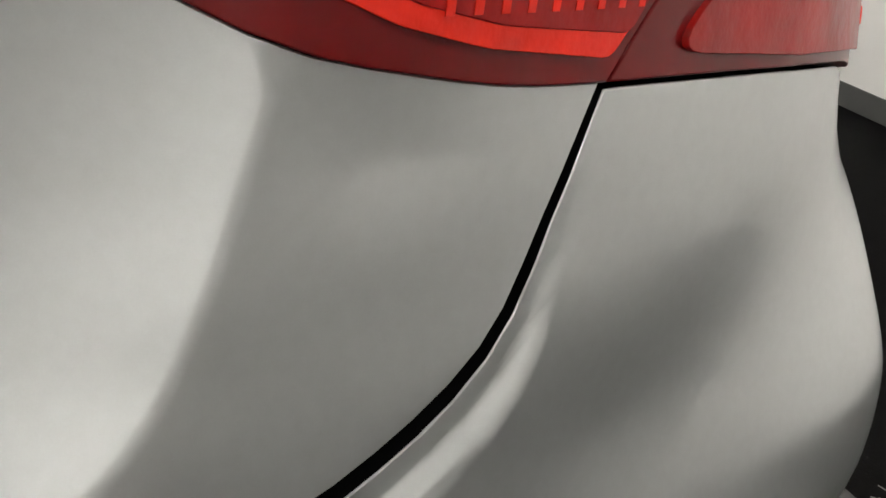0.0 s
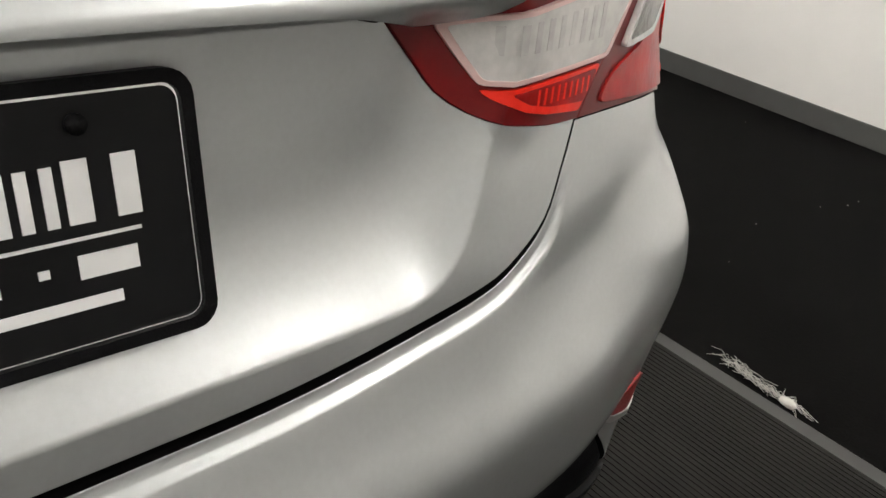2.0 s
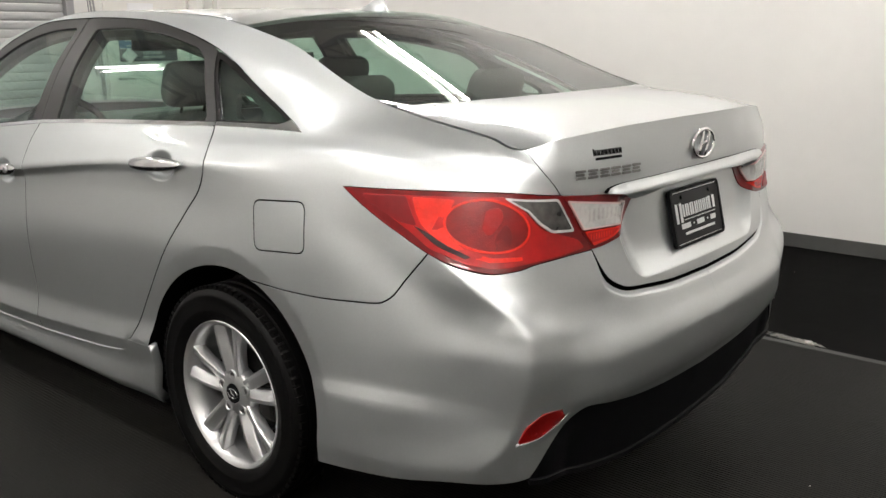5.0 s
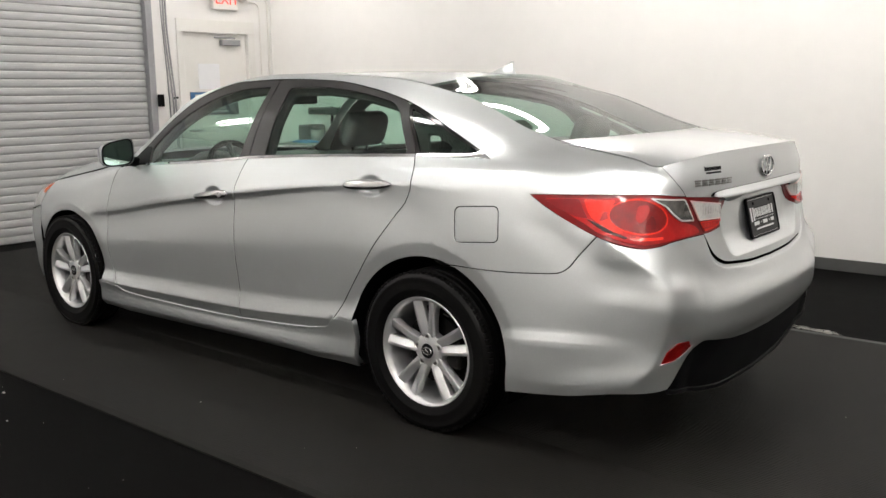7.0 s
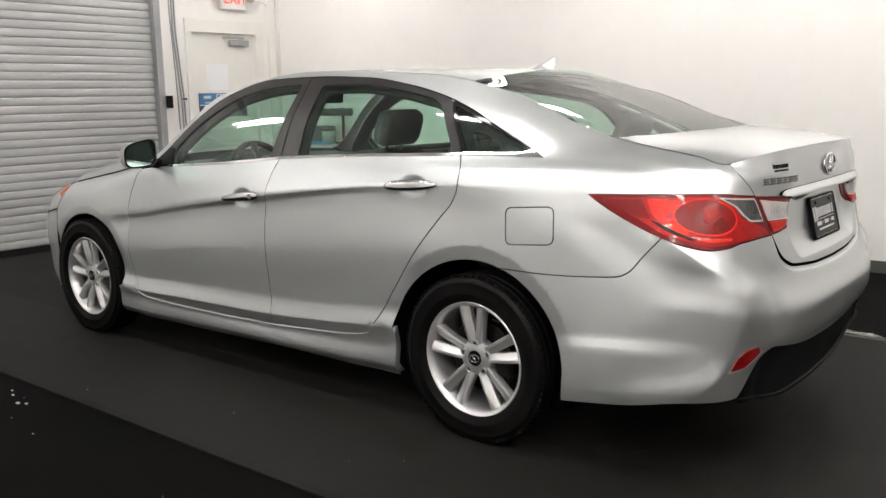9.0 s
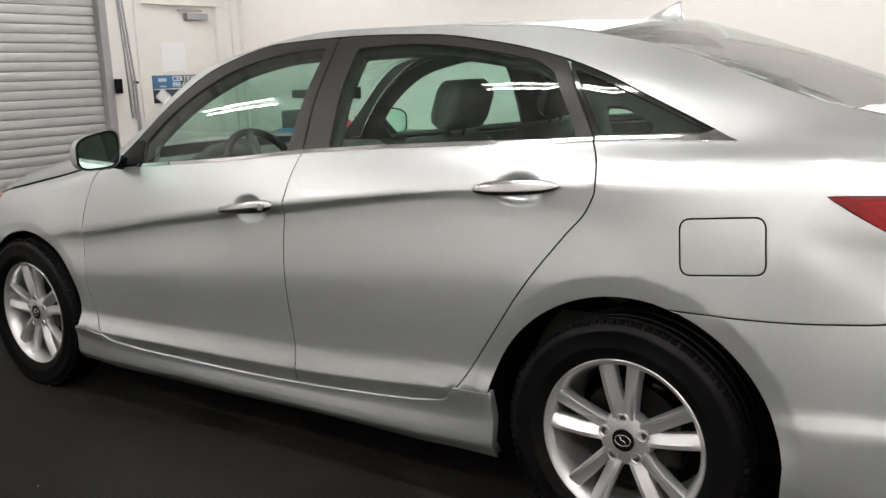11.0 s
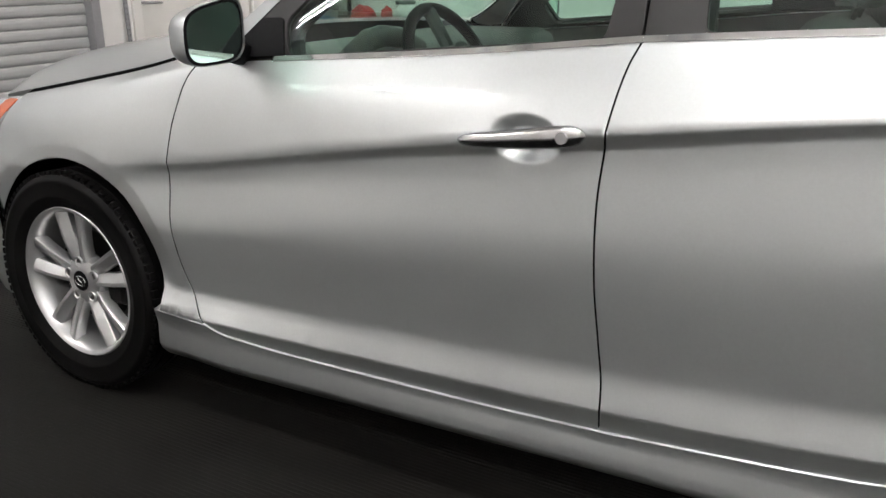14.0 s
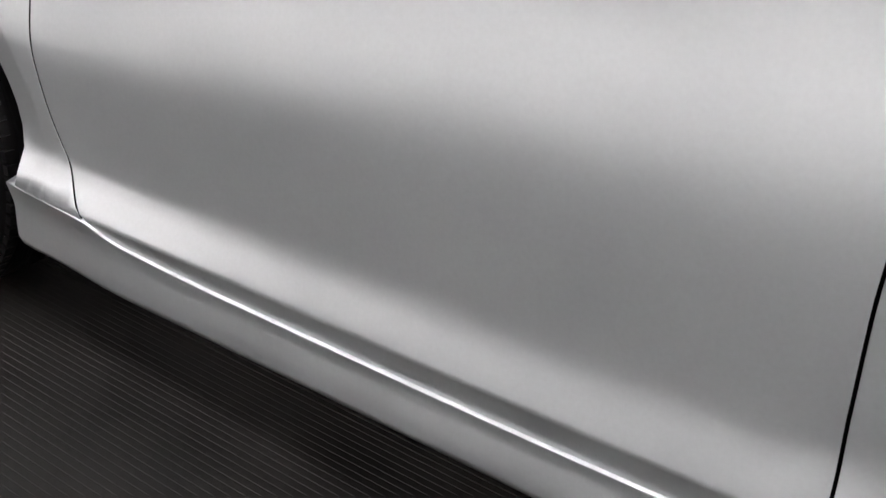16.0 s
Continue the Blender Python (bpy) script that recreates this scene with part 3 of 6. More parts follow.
LID_SIDE = bent_line([(-1.166, 1.001), (-1.145, 1.027), (-1.109, 1.064), (-1.076, 1.1045)])
LID_LOW = bent_line([(-1.272, 0.862), (-1.290, 0.829), (-1.316, 0.788), (-1.347, 0.767), (-1.39, 0.751), (-1.46, 0.743), (-1.64, 0.730), (-1.807, 0.728)])
QUARTER_LOW = bent_line([(-0.753, 0.867), (-0.68, 0.788), (-0.645, 0.745), (-0.606, 0.724), (-0.53, 0.716), (-0.30, 0.704), (-0.117, 0.7025)])


def arch(cx, cz, r, a0, a1, rz=None):
    a = np.radians(np.linspace(a0, a1, 40))
    return np.stack([cx + r * np.cos(a), cz + (rz or r) * np.sin(a)], -1)


def top_line(u0, u1, lift=0.0):
    u = np.linspace(u0, u1, max(3, int(abs(u1 - u0) / 0.02)))
    return np.stack([u, skin_lines(u)[0][-1] + lift], -1)


def join(*lines):
    return np.concatenate(lines)


REAR_ARCH = arch(-0.001, 0.315, 0.412, 2, 178, 0.405)
FRONT_ARCH = arch(2.797, 0.315, 0.362, -12, 192, 0.382)
LIP = np.concatenate([arch(cu, 0.315, r0 + q, 8, 172) for cu, r0 in ((-0.001, 0.412), (2.797, 0.37)) for q in (0.012, 0.03, 0.047, 0.055, 0.066)])
FUEL = rounded([(-0.141, 0.932), (-0.343, 0.947), (-0.353, 0.813), (-0.149, 0.795)], 0.028)


BOWLS = ((1.352, 0.879, 0.085, 0.050), (0.308, 0.987, 0.088, 0.048))


def bowls(u, z):
    """The doors' turned-in foot and the dished hollows behind their handles."""
    low, crease = skin_lines(u)[0][2:4]
    out = -0.002 * np.clip((crease - z) / (crease - low), 0, 1.2) * soft_step(0.50, 0.62, u) * soft_step(2.34, 2.22, u)
    for cu, cz, ru, rz in BOWLS:
        q = np.sqrt(((u - cu) / ru) ** 2 + ((z - cz) / rz) ** 2)
        out = out - 0.022 * soft_step(1.0, 0.55, q)
    return out


def bowl_points(cu, cz, ru, rz):
    a = np.linspace(0, 2 * math.pi, 49)[:-1]
    return np.concatenate([np.stack([cu + r * ru * np.cos(a), cz + r * rz * np.sin(a)], -1) for r in (0.2, 0.4, 0.55, 0.62, 0.68, 0.74, 0.8, 0.86, 0.92, 0.97, 1.02, 1.08)])


def dent(u, z):
    """A shallow dent in the boot lid's right corner."""
    q = ((u + 1.350) / 0.020) ** 2 + ((z - 0.847) / 0.014) ** 2
    return -0.0013 * np.exp(-q)


def halves(name, outline, mat, label="", right=True, parent=car, **more):
    """A panel and its mirror image on the other side, a part each."""
    one = skin_panel(name, outline, mat, parent, label, **more)
    if right:
        skin_panel(name, outline, mat, parent, label, sides=(-1,), **more)
    return one


# doors, wings, sills
foot_u = np.linspace(0.55, 2.28, 150)
FOOT = np.concatenate([np.stack([foot_u, skin_lines(foot_u)[0][3] + q], -1) for q in (-0.012, -0.005, 0.0, 0.005, 0.012)])
halves("front_door", join(A_GAP, BELT_F[1:], B_GAP[::-1][1:], SILL_TOP[::-1][SILL_TOP[::-1][:, 0] > 1.18]), PAINT, "silver front door with a sharp waist crease", shape=bowls, du=0.02, rows=4, extra=np.concatenate([bowl_points(*BOWLS[0]), FOOT]))
halves("rear_door", join(C_GAP, BELT_R[::-1][1:], B_GAP[::-1][1:], SILL_TOP[SILL_TOP[:, 0] < 1.16]), PAINT, "silver rear door cut round the wheel arch", shape=bowls, du=0.02, rows=4, extra=np.concatenate([bowl_points(*BOWLS[1]), FOOT]))
def sill_swell(u, z):
    """The sill's shoulder, sloping out from under the doors' turned-in foot."""
    return 0.001 + (0.003 + 0.005 * soft_step(0.300, 0.215, z)) * soft_step(0.48, 0.70, u) * soft_step(2.40, 2.20, u)


halves("sill", join(np.array([(2.462, 0.172)]), np.array([(2.450, 0.3135), (2.36, 0.3090), (2.262, 0.3045), (2.246, 0.2990), (2.225, 0.2905)]), SILL_TOP[1:], np.array([(0.548, 0.352), (0.518, 0.391), (0.402, 0.391), (0.398, 0.30), (0.404, 0.188)]), bent_line([(0.404, 0.188), (1.0, 0.194), (1.6, 0.182), (2.462, 0.172)])[1:]), PAINT, "silver sill panel under the doors", deep=0.03, shape=sill_swell, edge=0.0015, gap=-0.0025, shade_flanks=False)
wing = join(A_GAP[A_GAP[:, 1] > 0.318], top_line(2.375, 3.035), np.array([(3.06, 0.84)]), bent_line([(3.06, 0.84), (3.10, 0.77), (3.15, 0.70), (3.13, 0.60)]), FRONT_ARCH[(FRONT_ARCH[:, 0] < 3.12) & (FRONT_ARCH[:, 1] > 0.322)], np.array([(2.435, 0.3130), (2.36, 0.3095), (2.268, 0.3060)]))
halves("front_wing", wing, PAINT, "silver front wing over the wheel arch", extra=LIP)
halves("quarter_panel", join(C_GAP[C_GAP[:, 1] > 0.394], np.array([(0.0, 1.116), (-0.12, 1.118)]), DLO_TOP, np.array([(2.30, 0.977), (2.345, 0.985)]), top_line(2.36, -1.076), LID_SIDE[::-1][1:], LAMP_TOP[::-1][1:], LAMP_LOW[LAMP_LOW[:, 0] > -0.750][1:], QUARTER_LOW, REAR_ARCH[::-1][(REAR_ARCH[::-1][:, 0] > -0.11) & (REAR_ARCH[::-1][:, 1] > 0.394)], np.array([(0.404, 0.392), (0.512, 0.392)])), PAINT, "silver rear quarter panel running up into the roof rail", holes=[FUEL], du=0.03, rows=4, extra=LIP)
halves("fuel_flap", FUEL, PAINT, "square silver fuel flap")

# bumper, boot lid, lamps
BUMPER_LOW = bent_line([(-0.404, 0.252), (-0.661, 0.283), (-0.85, 0.318), (-1.0, 0.334), (-1.035, 0.342)])
VALANCE_TOP = bent_line([(-1.035, 0.342), (-1.109, 0.429), (-1.16, 0.478), (-1.205, 0.498), (-1.30, 0.482), (-1.45, 0.456), (-1.65, 0.440), (-1.807, 0.436)])
def line_gap(u, z, line):
    """How far (u, z) lies from a line, as a distance on the skin."""
    q = np.stack([u, z], -1)
    best = np.full(len(q), 9.0)
    for p0, p1 in zip(line[:-1], line[1:]):
        e = p1 - p0
        t = np.clip(((q - p0) @ e) / (e @ e + 1e-12), 0, 1)
        best = np.minimum(best, np.linalg.norm(q - p0 - t[:, None] * e, axis=1))
    return best


def ledge_wide(z):
    return 0.006 + 0.020 * soft_step(0.85, 0.755, z)


def shelf(u, z):
    """The bumper's ledge that stands out under the boot lid, and the swell below it."""
    q = np.clip(1 - line_gap(u, z, LID_LOW) / ledge_wide(z), 0, 1)
    swell = 0.028 * soft_step(0.745, 0.59, z) * soft_step(0.43, 0.54, z) * soft_step(-1.06, -1.28, u)
    return swell - 0.005 * soft_step(0.0, 0.22, q) * soft_step(0.85, 0.77, z) * soft_step(0.60, 0.66, z)


def beside(line, d):
    """A line's points, moved sideways to its outer side by d (one value or one for each point)."""
    e = np.gradient(line, axis=0)
    e /= np.linalg.norm(e, axis=1, keepdims=True)
    out = line + np.stack([-e[:, 1], e[:, 0]], -1) * np.broadcast_to(np.asarray(d), (len(line),))[:, None]
    out[line[:, 0] < -1.8065, 0] = -1.807
    return out


LEDGE = np.concatenate([beside(LID_LOW, ledge_wide(LID_LOW[:, 1]) * q) for q in (0.35, 0.6, 0.74, 0.80, 0.86, 0.92, 0.98, 1.06, 1.4, 1.9)])
edge_z = np.linspace(0.34, 0.86, 130)
CORNER = np.concatenate([np.stack([corner_at(edge_z) + q, edge_z], -1) for q in (-0.045, -0.028, -0.016, -0.008, 0.0, 0.008, 0.016, 0.028, 0.045)])
skin_panel("rear_bumper", join(REAR_ARCH[(REAR_ARCH[:, 0] < -0.115) & (REAR_ARCH[:, 1] > 0.34)], BUMPER_LOW, VALANCE_TOP[1:], beside(LID_LOW, 0.0010 + 0.0078 * soft_step(0.866, 0.765, LID_LOW[:, 1]))[::-1], LAMP_LOW[::-1][LAMP_LOW[::-1][:, 0] < -0.755][1:], QUARTER_LOW), PAINT, car, "smooth silver rear bumper", sides=(1, -1), du=0.015, rows=6, shape=shelf, extra=np.concatenate([LEDGE, LIP, CORNER]))
VALANCE_LOW = bent_line([(-1.807, 0.232), (-1.5, 0.245), (-1.3, 0.277), (-1.15, 0.312), (-1.035, 0.33)])
skin_panel("valance_lip", join(VALANCE_LOW + (0, 0.010), VALANCE_LOW[::-1] + (0, -0.004)), BLACK_TRIM, car, "dull black lower lip of the bumper", sides=(1, -1), lift=0.004, gap=0, deep=0.012, du=0.03, rows=1)
skin_panel("bumper_valance", join(VALANCE_TOP, VALANCE_LOW), BLACK_TRIM, car, "matt black lower bumper valance", sides=(1, -1), lift=-0.005, deep=0.04)
LID = join(LID_LOW[::-1], LAMP_IN[1:], LAMP_IN_TOP[1:], LID_SIDE[1:], top_line(-1.076, -1.807)[1:])
def bay_line(d):
    """The plate bay's edge, moved in by d."""
    z = np.linspace(0.99, 0.844, 14)
    side = np.stack([0.402 + 0.030 * soft_step(0.80, 0.92, z) - d, z], -1)
    q = np.linspace(0, math.pi / 2, 16)[1:]
    bend = np.stack([0.317 + (0.085 - d) * np.cos(q), 0.842 - (0.085 - d) * np.sin(q)], -1)
    bend[:, 0] += 0.030 * soft_step(0.80, 0.92, bend[:, 1])
    y = np.linspace(0.317, 0, 28)[1:]
    return np.concatenate([side, bend, np.stack([y, 0 * y + 0.757 + d], -1)]) + (-1.807, 0)


BAY = np.concatenate([bay_line(d) for d in (-0.01, -0.003, 0.002, 0.008, 0.016, 0.026, 0.038, 0.055)])
boot_lid = skin_panel("boot_lid", LID, PAINT, car, "silver boot lid with a number plate bay", sides=(1,), du=0.012, rows=6, gap=0.001, shape=lambda u, z: 0 * u, extra=BAY)
skin_panel("boot_lid_corner", LID, PAINT, boot_lid, "right half of the boot lid with a small dent", sides=(-1,), du=0.012, rows=6, gap=0.001, shape=dent, extra=BAY)


outer_outline = join(LAMP_TOP, LAMP_SPLIT[1:], LAMP_LOW[::-1][1:-1])
inner_outline = join(LAMP_SPLIT[::-1], LAMP_IN_TOP[::-1][1:], LAMP_IN[::-1][1:-1])
for s in (1, -1):
    lamp = skin_panel("tail_lamp", outer_outline, RED_DARK, car, "long red tail lamp on the body corner", sides=(s,), lift=0.003, gap=0.0010, du=0.02)
    inner = skin_panel("boot_lamp", inner_outline, RED_DARK, car, "red and clear lamp on the boot lid", sides=(s,), lift=0.003, gap=0.0010, du=0.02)
    skin_panel("red_lens", rounded([(-0.53, 0.988), (-0.98, 1.002), (-1.03, 0.975), (-1.09, 0.928), (-1.215, 0.895), (-1.242, 0.870), (-1.07, 0.858), (-0.94, 0.842), (-0.86, 0.851), (-0.76, 0.878)], 0.02), RED_LENS, lamp, "bright red lens", sides=(s,), lift=0.006, gap=0, deep=0.006, du=0.02, edge=0.0004)
    skin_panel("light_guide", rounded([(-0.690, 0.990), (-0.704, 0.958), (-0.722, 0.930), (-0.755, 0.910), (-0.80, 0.888), (-0.86, 0.866), (-0.93, 0.856), (-1.02, 0.862), (-1.02, 0.870), (-0.93, 0.866), (-0.86, 0.878), (-0.815, 0.903), (-0.795, 0.93), (-0.792, 0.955), (-0.812, 0.990)], 0.008), RED_BRIGHT, lamp, "bright red light guide", sides=(s,), lift=0.0068, gap=0, deep=0.004, du=0.02, edge=0.0004)
    skin_panel("smoked_tip", rounded([(-0.535, 0.985), (-0.672, 0.991), (-0.692, 0.955), (-0.712, 0.925), (-0.66, 0.930), (-0.60, 0.952)], 0.008), RED_MID, lamp, "wine red tip of the lamp", sides=(s,), lift=0.0066, gap=0, deep=0.002, du=0.02, edge=0.0004)
    turn = np.linspace(0, 2 * math.pi, 49)[:-1]
    disc = np.stack([-0.918 + 0.132 * np.cos(turn), 0.936 + 0.060 * np.sin(turn) + 0.012 * np.cos(turn) * 0.5], -1)
    rim_in = np.stack([-0.918 + 0.125 * np.cos(turn), 0.936 + 0.055 * np.sin(turn) + 0.012 * np.cos(turn) * 0.5], -1)
    skin_panel("round_lens", disc, REFLECTOR, lamp, "round brake lens", sides=(s,), lift=0.0078, gap=0, deep=0.006, du=0.02, edge=0.0004)
    skin_panel("lens_rim", disc, RED_BRIGHT, lamp, "red rim of the round lens", holes=[rim_in], sides=(s,), lift=0.0086, gap=0, deep=0.003, du=0.02, edge=0.0004)
    skin_panel("bulb_glow", rounded([(-0.905, 0.972), (-0.955, 0.978), (-0.965, 0.955), (-0.935, 0.925), (-0.915, 0.915), (-0.895, 0.93)], 0.012), RED_LENS, lamp, "brighter facet behind the round lens", sides=(s,), lift=0.0082, gap=0, deep=0.002, du=0.02, edge=0.0004)
    skin_panel("dark_facet", rounded([(-0.938, 0.915), (-0.972, 0.945), (-0.990, 0.925), (-0.985, 0.890), (-0.940, 0.882)], 0.012), RED_DARK, lamp, "darker facet behind the round lens", sides=(s,), lift=0.0082, gap=0, deep=0.002, du=0.02, edge=0.0004)
    skin_panel("dark_pocket", rounded([(-0.700, 0.926), (-0.755, 0.908), (-0.804, 0.888), (-0.872, 0.866), (-0.857, 0.862), (-0.778, 0.886)], 0.004), DEEP_RED, lamp, "dark pocket in the lamp", sides=(s,), lift=0.0075, gap=0, deep=0.003, du=0.02)
    border = rounded([(-0.965, 1.000), (-1.150, 0.995), (-1.204, 0.915), (-1.125, 0.918), (-1.084, 0.940), (-1.045, 0.970)], 0.008)
    border_in = rounded([(-0.985, 0.9955), (-1.1465, 0.9905), (-1.196, 0.9205), (-1.127, 0.9235), (-1.090, 0.9435), (-1.052, 0.972)], 0.008)
    skin_panel("lens_border", border, CLEAR_LENS, lamp, "pale lens border", holes=[border_in], sides=(s,), lift=0.0095, gap=0, deep=0.006, du=0.02, edge=0.0004)
    skin_panel("reversing_lens", border_in, SMOKE_LENS, lamp, "smoked clear lens", sides=(s,), lift=0.0092, gap=0, deep=0.006, du=0.02, edge=0.0004)
    clear_out, clear_in = rounded([(-1.184, 0.988), (-1.440, 0.955), (-1.398, 0.908), (-1.238, 0.913)], 0.006), rounded([(-1.191, 0.984), (-1.430, 0.953), (-1.395, 0.9115), (-1.242, 0.9165)], 0.005)
    skin_panel("clear_rim", clear_out, PINK_RIM, inner, "pale pink lens border", holes=[clear_in], sides=(s,), lift=0.0078, gap=0, deep=0.006, du=0.02, edge=0.0004)
    skin_panel("clear_lens", clear_in, CLEAR_LENS, inner, "clear white lens", sides=(s,), lift=0.0072, gap=0, deep=0.006, du=0.02, edge=0.0004)
    for k in range(9):
        q = -1.255 - 0.016 * k
        skin_panel("lens_flute", [(q, 0.932), (q - 0.007, 0.932), (q - 0.008, 0.962 - 0.001 * k), (q - 0.001, 0.962 - 0.001 * k)], FLUTE, inner, "", sides=(s,), lift=0.0075, gap=0, deep=0.0004, du=0.05, rows=1, edge=0.00005)
    skin_panel("lower_lens", rounded([(-1.246, 0.9075), (-1.398, 0.9035), (-1.388, 0.897), (-1.356, 0.884), (-1.325, 0.8765), (-1.275, 0.8705)], 0.004), RED_BRIGHT, inner, "red lower lens", sides=(s,), lift=0.006, gap=0, deep=0.006, du=0.02, edge=0.0004)
    skin_panel("lens_step", rounded([(-1.252, 0.904), (-1.375, 0.9005), (-1.352, 0.8895), (-1.322, 0.883), (-1.268, 0.878)], 0.004), RED_LENS, inner, "stepped red inner lens", sides=(s,), lift=0.0066, gap=0, deep=0.002, du=0.02, edge=0.0004)
    for k in range(9):
        q = -1.264 - 0.0095 * k
        skin_panel("lens_rib", [(q, 0.886), (q - 0.003, 0.886), (q - 0.003, 0.900), (q, 0.900)], RED_BRIGHT, inner, "", sides=(s,), lift=0.0069, gap=0, deep=0.0004, du=0.05, rows=1, edge=0.00005)
    skin_panel("reflector", rounded([(-1.172, 0.512), (-1.06, 0.508), (-1.02, 0.484), (-1.0, 0.442), (-1.06, 0.449), (-1.12, 0.475)], 0.006), REFLECTOR, car, "red bumper reflector", sides=(s,), lift=0.004, gap=0, deep=0.01, du=0.02)
    skin_panel("reflector_rim", rounded([(-1.182, 0.512), (-1.12, 0.468), (-1.055, 0.442), (-0.997, 0.434), (-0.997, 0.441), (-1.055, 0.449), (-1.115, 0.475), (-1.172, 0.514)], 0.002), SATIN, car, "bright rim under the reflector", sides=(s,), lift=0.006, gap=0, deep=0.01, du=0.02)


# roof, windows and lids on top: sheets between the two top lines of the sides
CENTRE_X = [-1.035, -0.90, -0.75, -0.57, -0.2, 0.14, 0.5, 1.0, 1.4, 1.66, 2.1, 2.62, 3.0, 3.4, 3.66]
CENTRE_Z = [1.150, 1.158, 1.172, 1.196, 1.335, 1.443, 1.466, 1.475, 1.467, 1.445, 1.265, 1.030, 0.995, 0.93, 0.84]


def top_sheet(u0, u1, x0, x1, n=24, k=41, edge=0.004, p=2.1, low=0.0, even=False):
    """A sheet from the left top line between u0 and u1 across the middle, from x0 to x1, to the right."""
    u = np.linspace(u0, u1, n)
    a = skin(u, skin_lines(u)[0][-1])
    cx = np.linspace(x0, x1, n)
    cz = curve(CENTRE_X, CENTRE_Z, cx)
    if even:
        cz = np.polyval(np.polyfit(cx, cz, 2), cx)
        true_edge = a
        a = np.stack([np.polyval(np.polyfit(u, a[:, k], 2), u) for k in range(3)], -1)
    t = np.linspace(-1, 1, k)
    y = (a[:, 1] - edge)[:, None] * t
    x = cx[:, None] + (a[:, 0] - cx)[:, None] * t**2
    z = cz[:, None] + (a[:, 2] - cz)[:, None] * np.abs(t) ** p - low
    out = np.stack([x, y, z], -1)
    if even:
        off = (true_edge - a)[:, None] * (np.abs(t) ** 10)[None, :, None]
        out += off * np.stack([1 + 0 * t, np.sign(t), 1 + 0 * t], -1)[None]
    return out


sheet("roof", top_sheet(0.20, 1.47, 0.14, 1.64, 40), PAINT, car, "smooth silver roof", 0.012)
rear_window = sheet("rear_window", top_sheet(-0.49, 0.195, -0.572, 0.132, 24, low=0.003, even=True), GLASS_REAR, car, "sloping tinted rear window")
sheet("windscreen", top_sheet(1.475, 2.36, 1.648, 2.62, 24), GLASS, car, "raked windscreen")
sheet("bonnet", top_sheet(2.37, 3.62, 2.64, 3.66, 30, edge=0.009, p=3.0), PAINT, car, "silver bonnet", 0.012)
for s in (1, -1):
    skin_panel("bonnet_joint", join(top_line(2.42, 3.03, -0.003), top_line(3.03, 2.42, -0.011)), VOID, car, "dark joint beside the bonnet", sides=(s,), lift=0.0015, gap=0, deep=0.002, du=0.03, rows=1)
# dark grille that closes the nose between bonnet and bumper
brow = top_sheet(2.37, 3.62, 2.64, 3.66, 30, edge=0.009, p=3.0)[-1]
nose_u = np.linspace(3.3, 4.314, 60)
nose = skin(nose_u, 0 * nose_u + 0.692)
low_x = np.interp(np.abs(brow[:, 1]), nose[::-1, 1], nose[::-1, 0])
lowest = np.stack([low_x - 0.012, brow[:, 1], 0 * low_x + 0.692], -1)
mix = np.linspace(0, 1, 6)[:, None, None]
sheet("grille", (brow - (0.006, 0, 0.004))[None] * (1 - mix) + lowest[None] * mix, BLACK_TRIM, car, "black front grille")
# boot lid's top: from its rear lip forward to the foot of the rear window
lip_u = np.linspace(-1.807, -1.076, 30)
lip = skin(lip_u, skin_lines(lip_u)[0][-1])
lip = np.concatenate([lip[:0:-1], lip * (1, -1, 1)])
foot_t = lip[:, 1] / np.abs(lip[:, 1]).max()
foot = top_sheet(-0.49, 0.195, -0.572, 0.132, 2, 81)[0]
foot_y = foot_t * 0.645
foot = np.stack([np.interp(foot_y, foot[:, 1], foot[:, 0]) - 0.008, foot_y, np.interp(foot_y, foot[:, 1], foot[:, 2]) - 0.004], -1)
s = np.linspace(0, 1, 30)[:, None, None]
deck = lip[None] * (1 - s) + foot[None] * s
rim_u = np.linspace(-1.076, -0.505, 30)
rim = skin(rim_u, skin_lines(rim_u)[0][-1]) + (0, -0.0045, 0.001)
rim = np.stack([rim * (1, q, 1) for q in (1, -1)], 1)
side_off = rim - np.stack([deck[:, 0], deck[:, -1]], 1)
near = np.abs(foot_t)[None, :, None] ** 5
deck += near * np.where((foot_t > 0)[None, :, None], side_off[:, :1], side_off[:, 1:])
flat = np.clip(1 - np.abs(foot_t) ** 4, 0, 1)[None, :]
deck[..., 2] += 0.012 * np.sin(np.pi * s[..., 0]) * flat
sheet("boot_lid_top", deck, PAINT, boot_lid, "flat silver top of the boot lid", 0.012)

# window frames, glass and bright belt trim
FRAME_F = join(np.array([(1.150, 1.078), (1.156, 1.2), (1.162, 1.434)]), DLO_TOP[(DLO_TOP[:, 0] > 1.18)], BELT_F[(BELT_F[:, 0] < 2.22)] + (0, 0.005))
FRAME_R = join(np.array([(0.125, 1.118), (0.19, 1.22), (0.252, 1.322)]), DLO_TOP[(DLO_TOP[:, 0] > 0.27) & (DLO_TOP[:, 0] < 1.15)], np.array([(1.158, 1.434), (1.152, 1.2), (1.146, 1.075)]), BELT_R[1:-1] + (0, 0.005))
FRAME_Q = join(np.array([(0.1225, 1.1195), (-0.228, 1.122)]), DLO_TOP[(DLO_TOP[:, 0] > -0.21) & (DLO_TOP[:, 0] < 0.235)], np.array([(0.2490, 1.3210), (0.1875, 1.22)]))
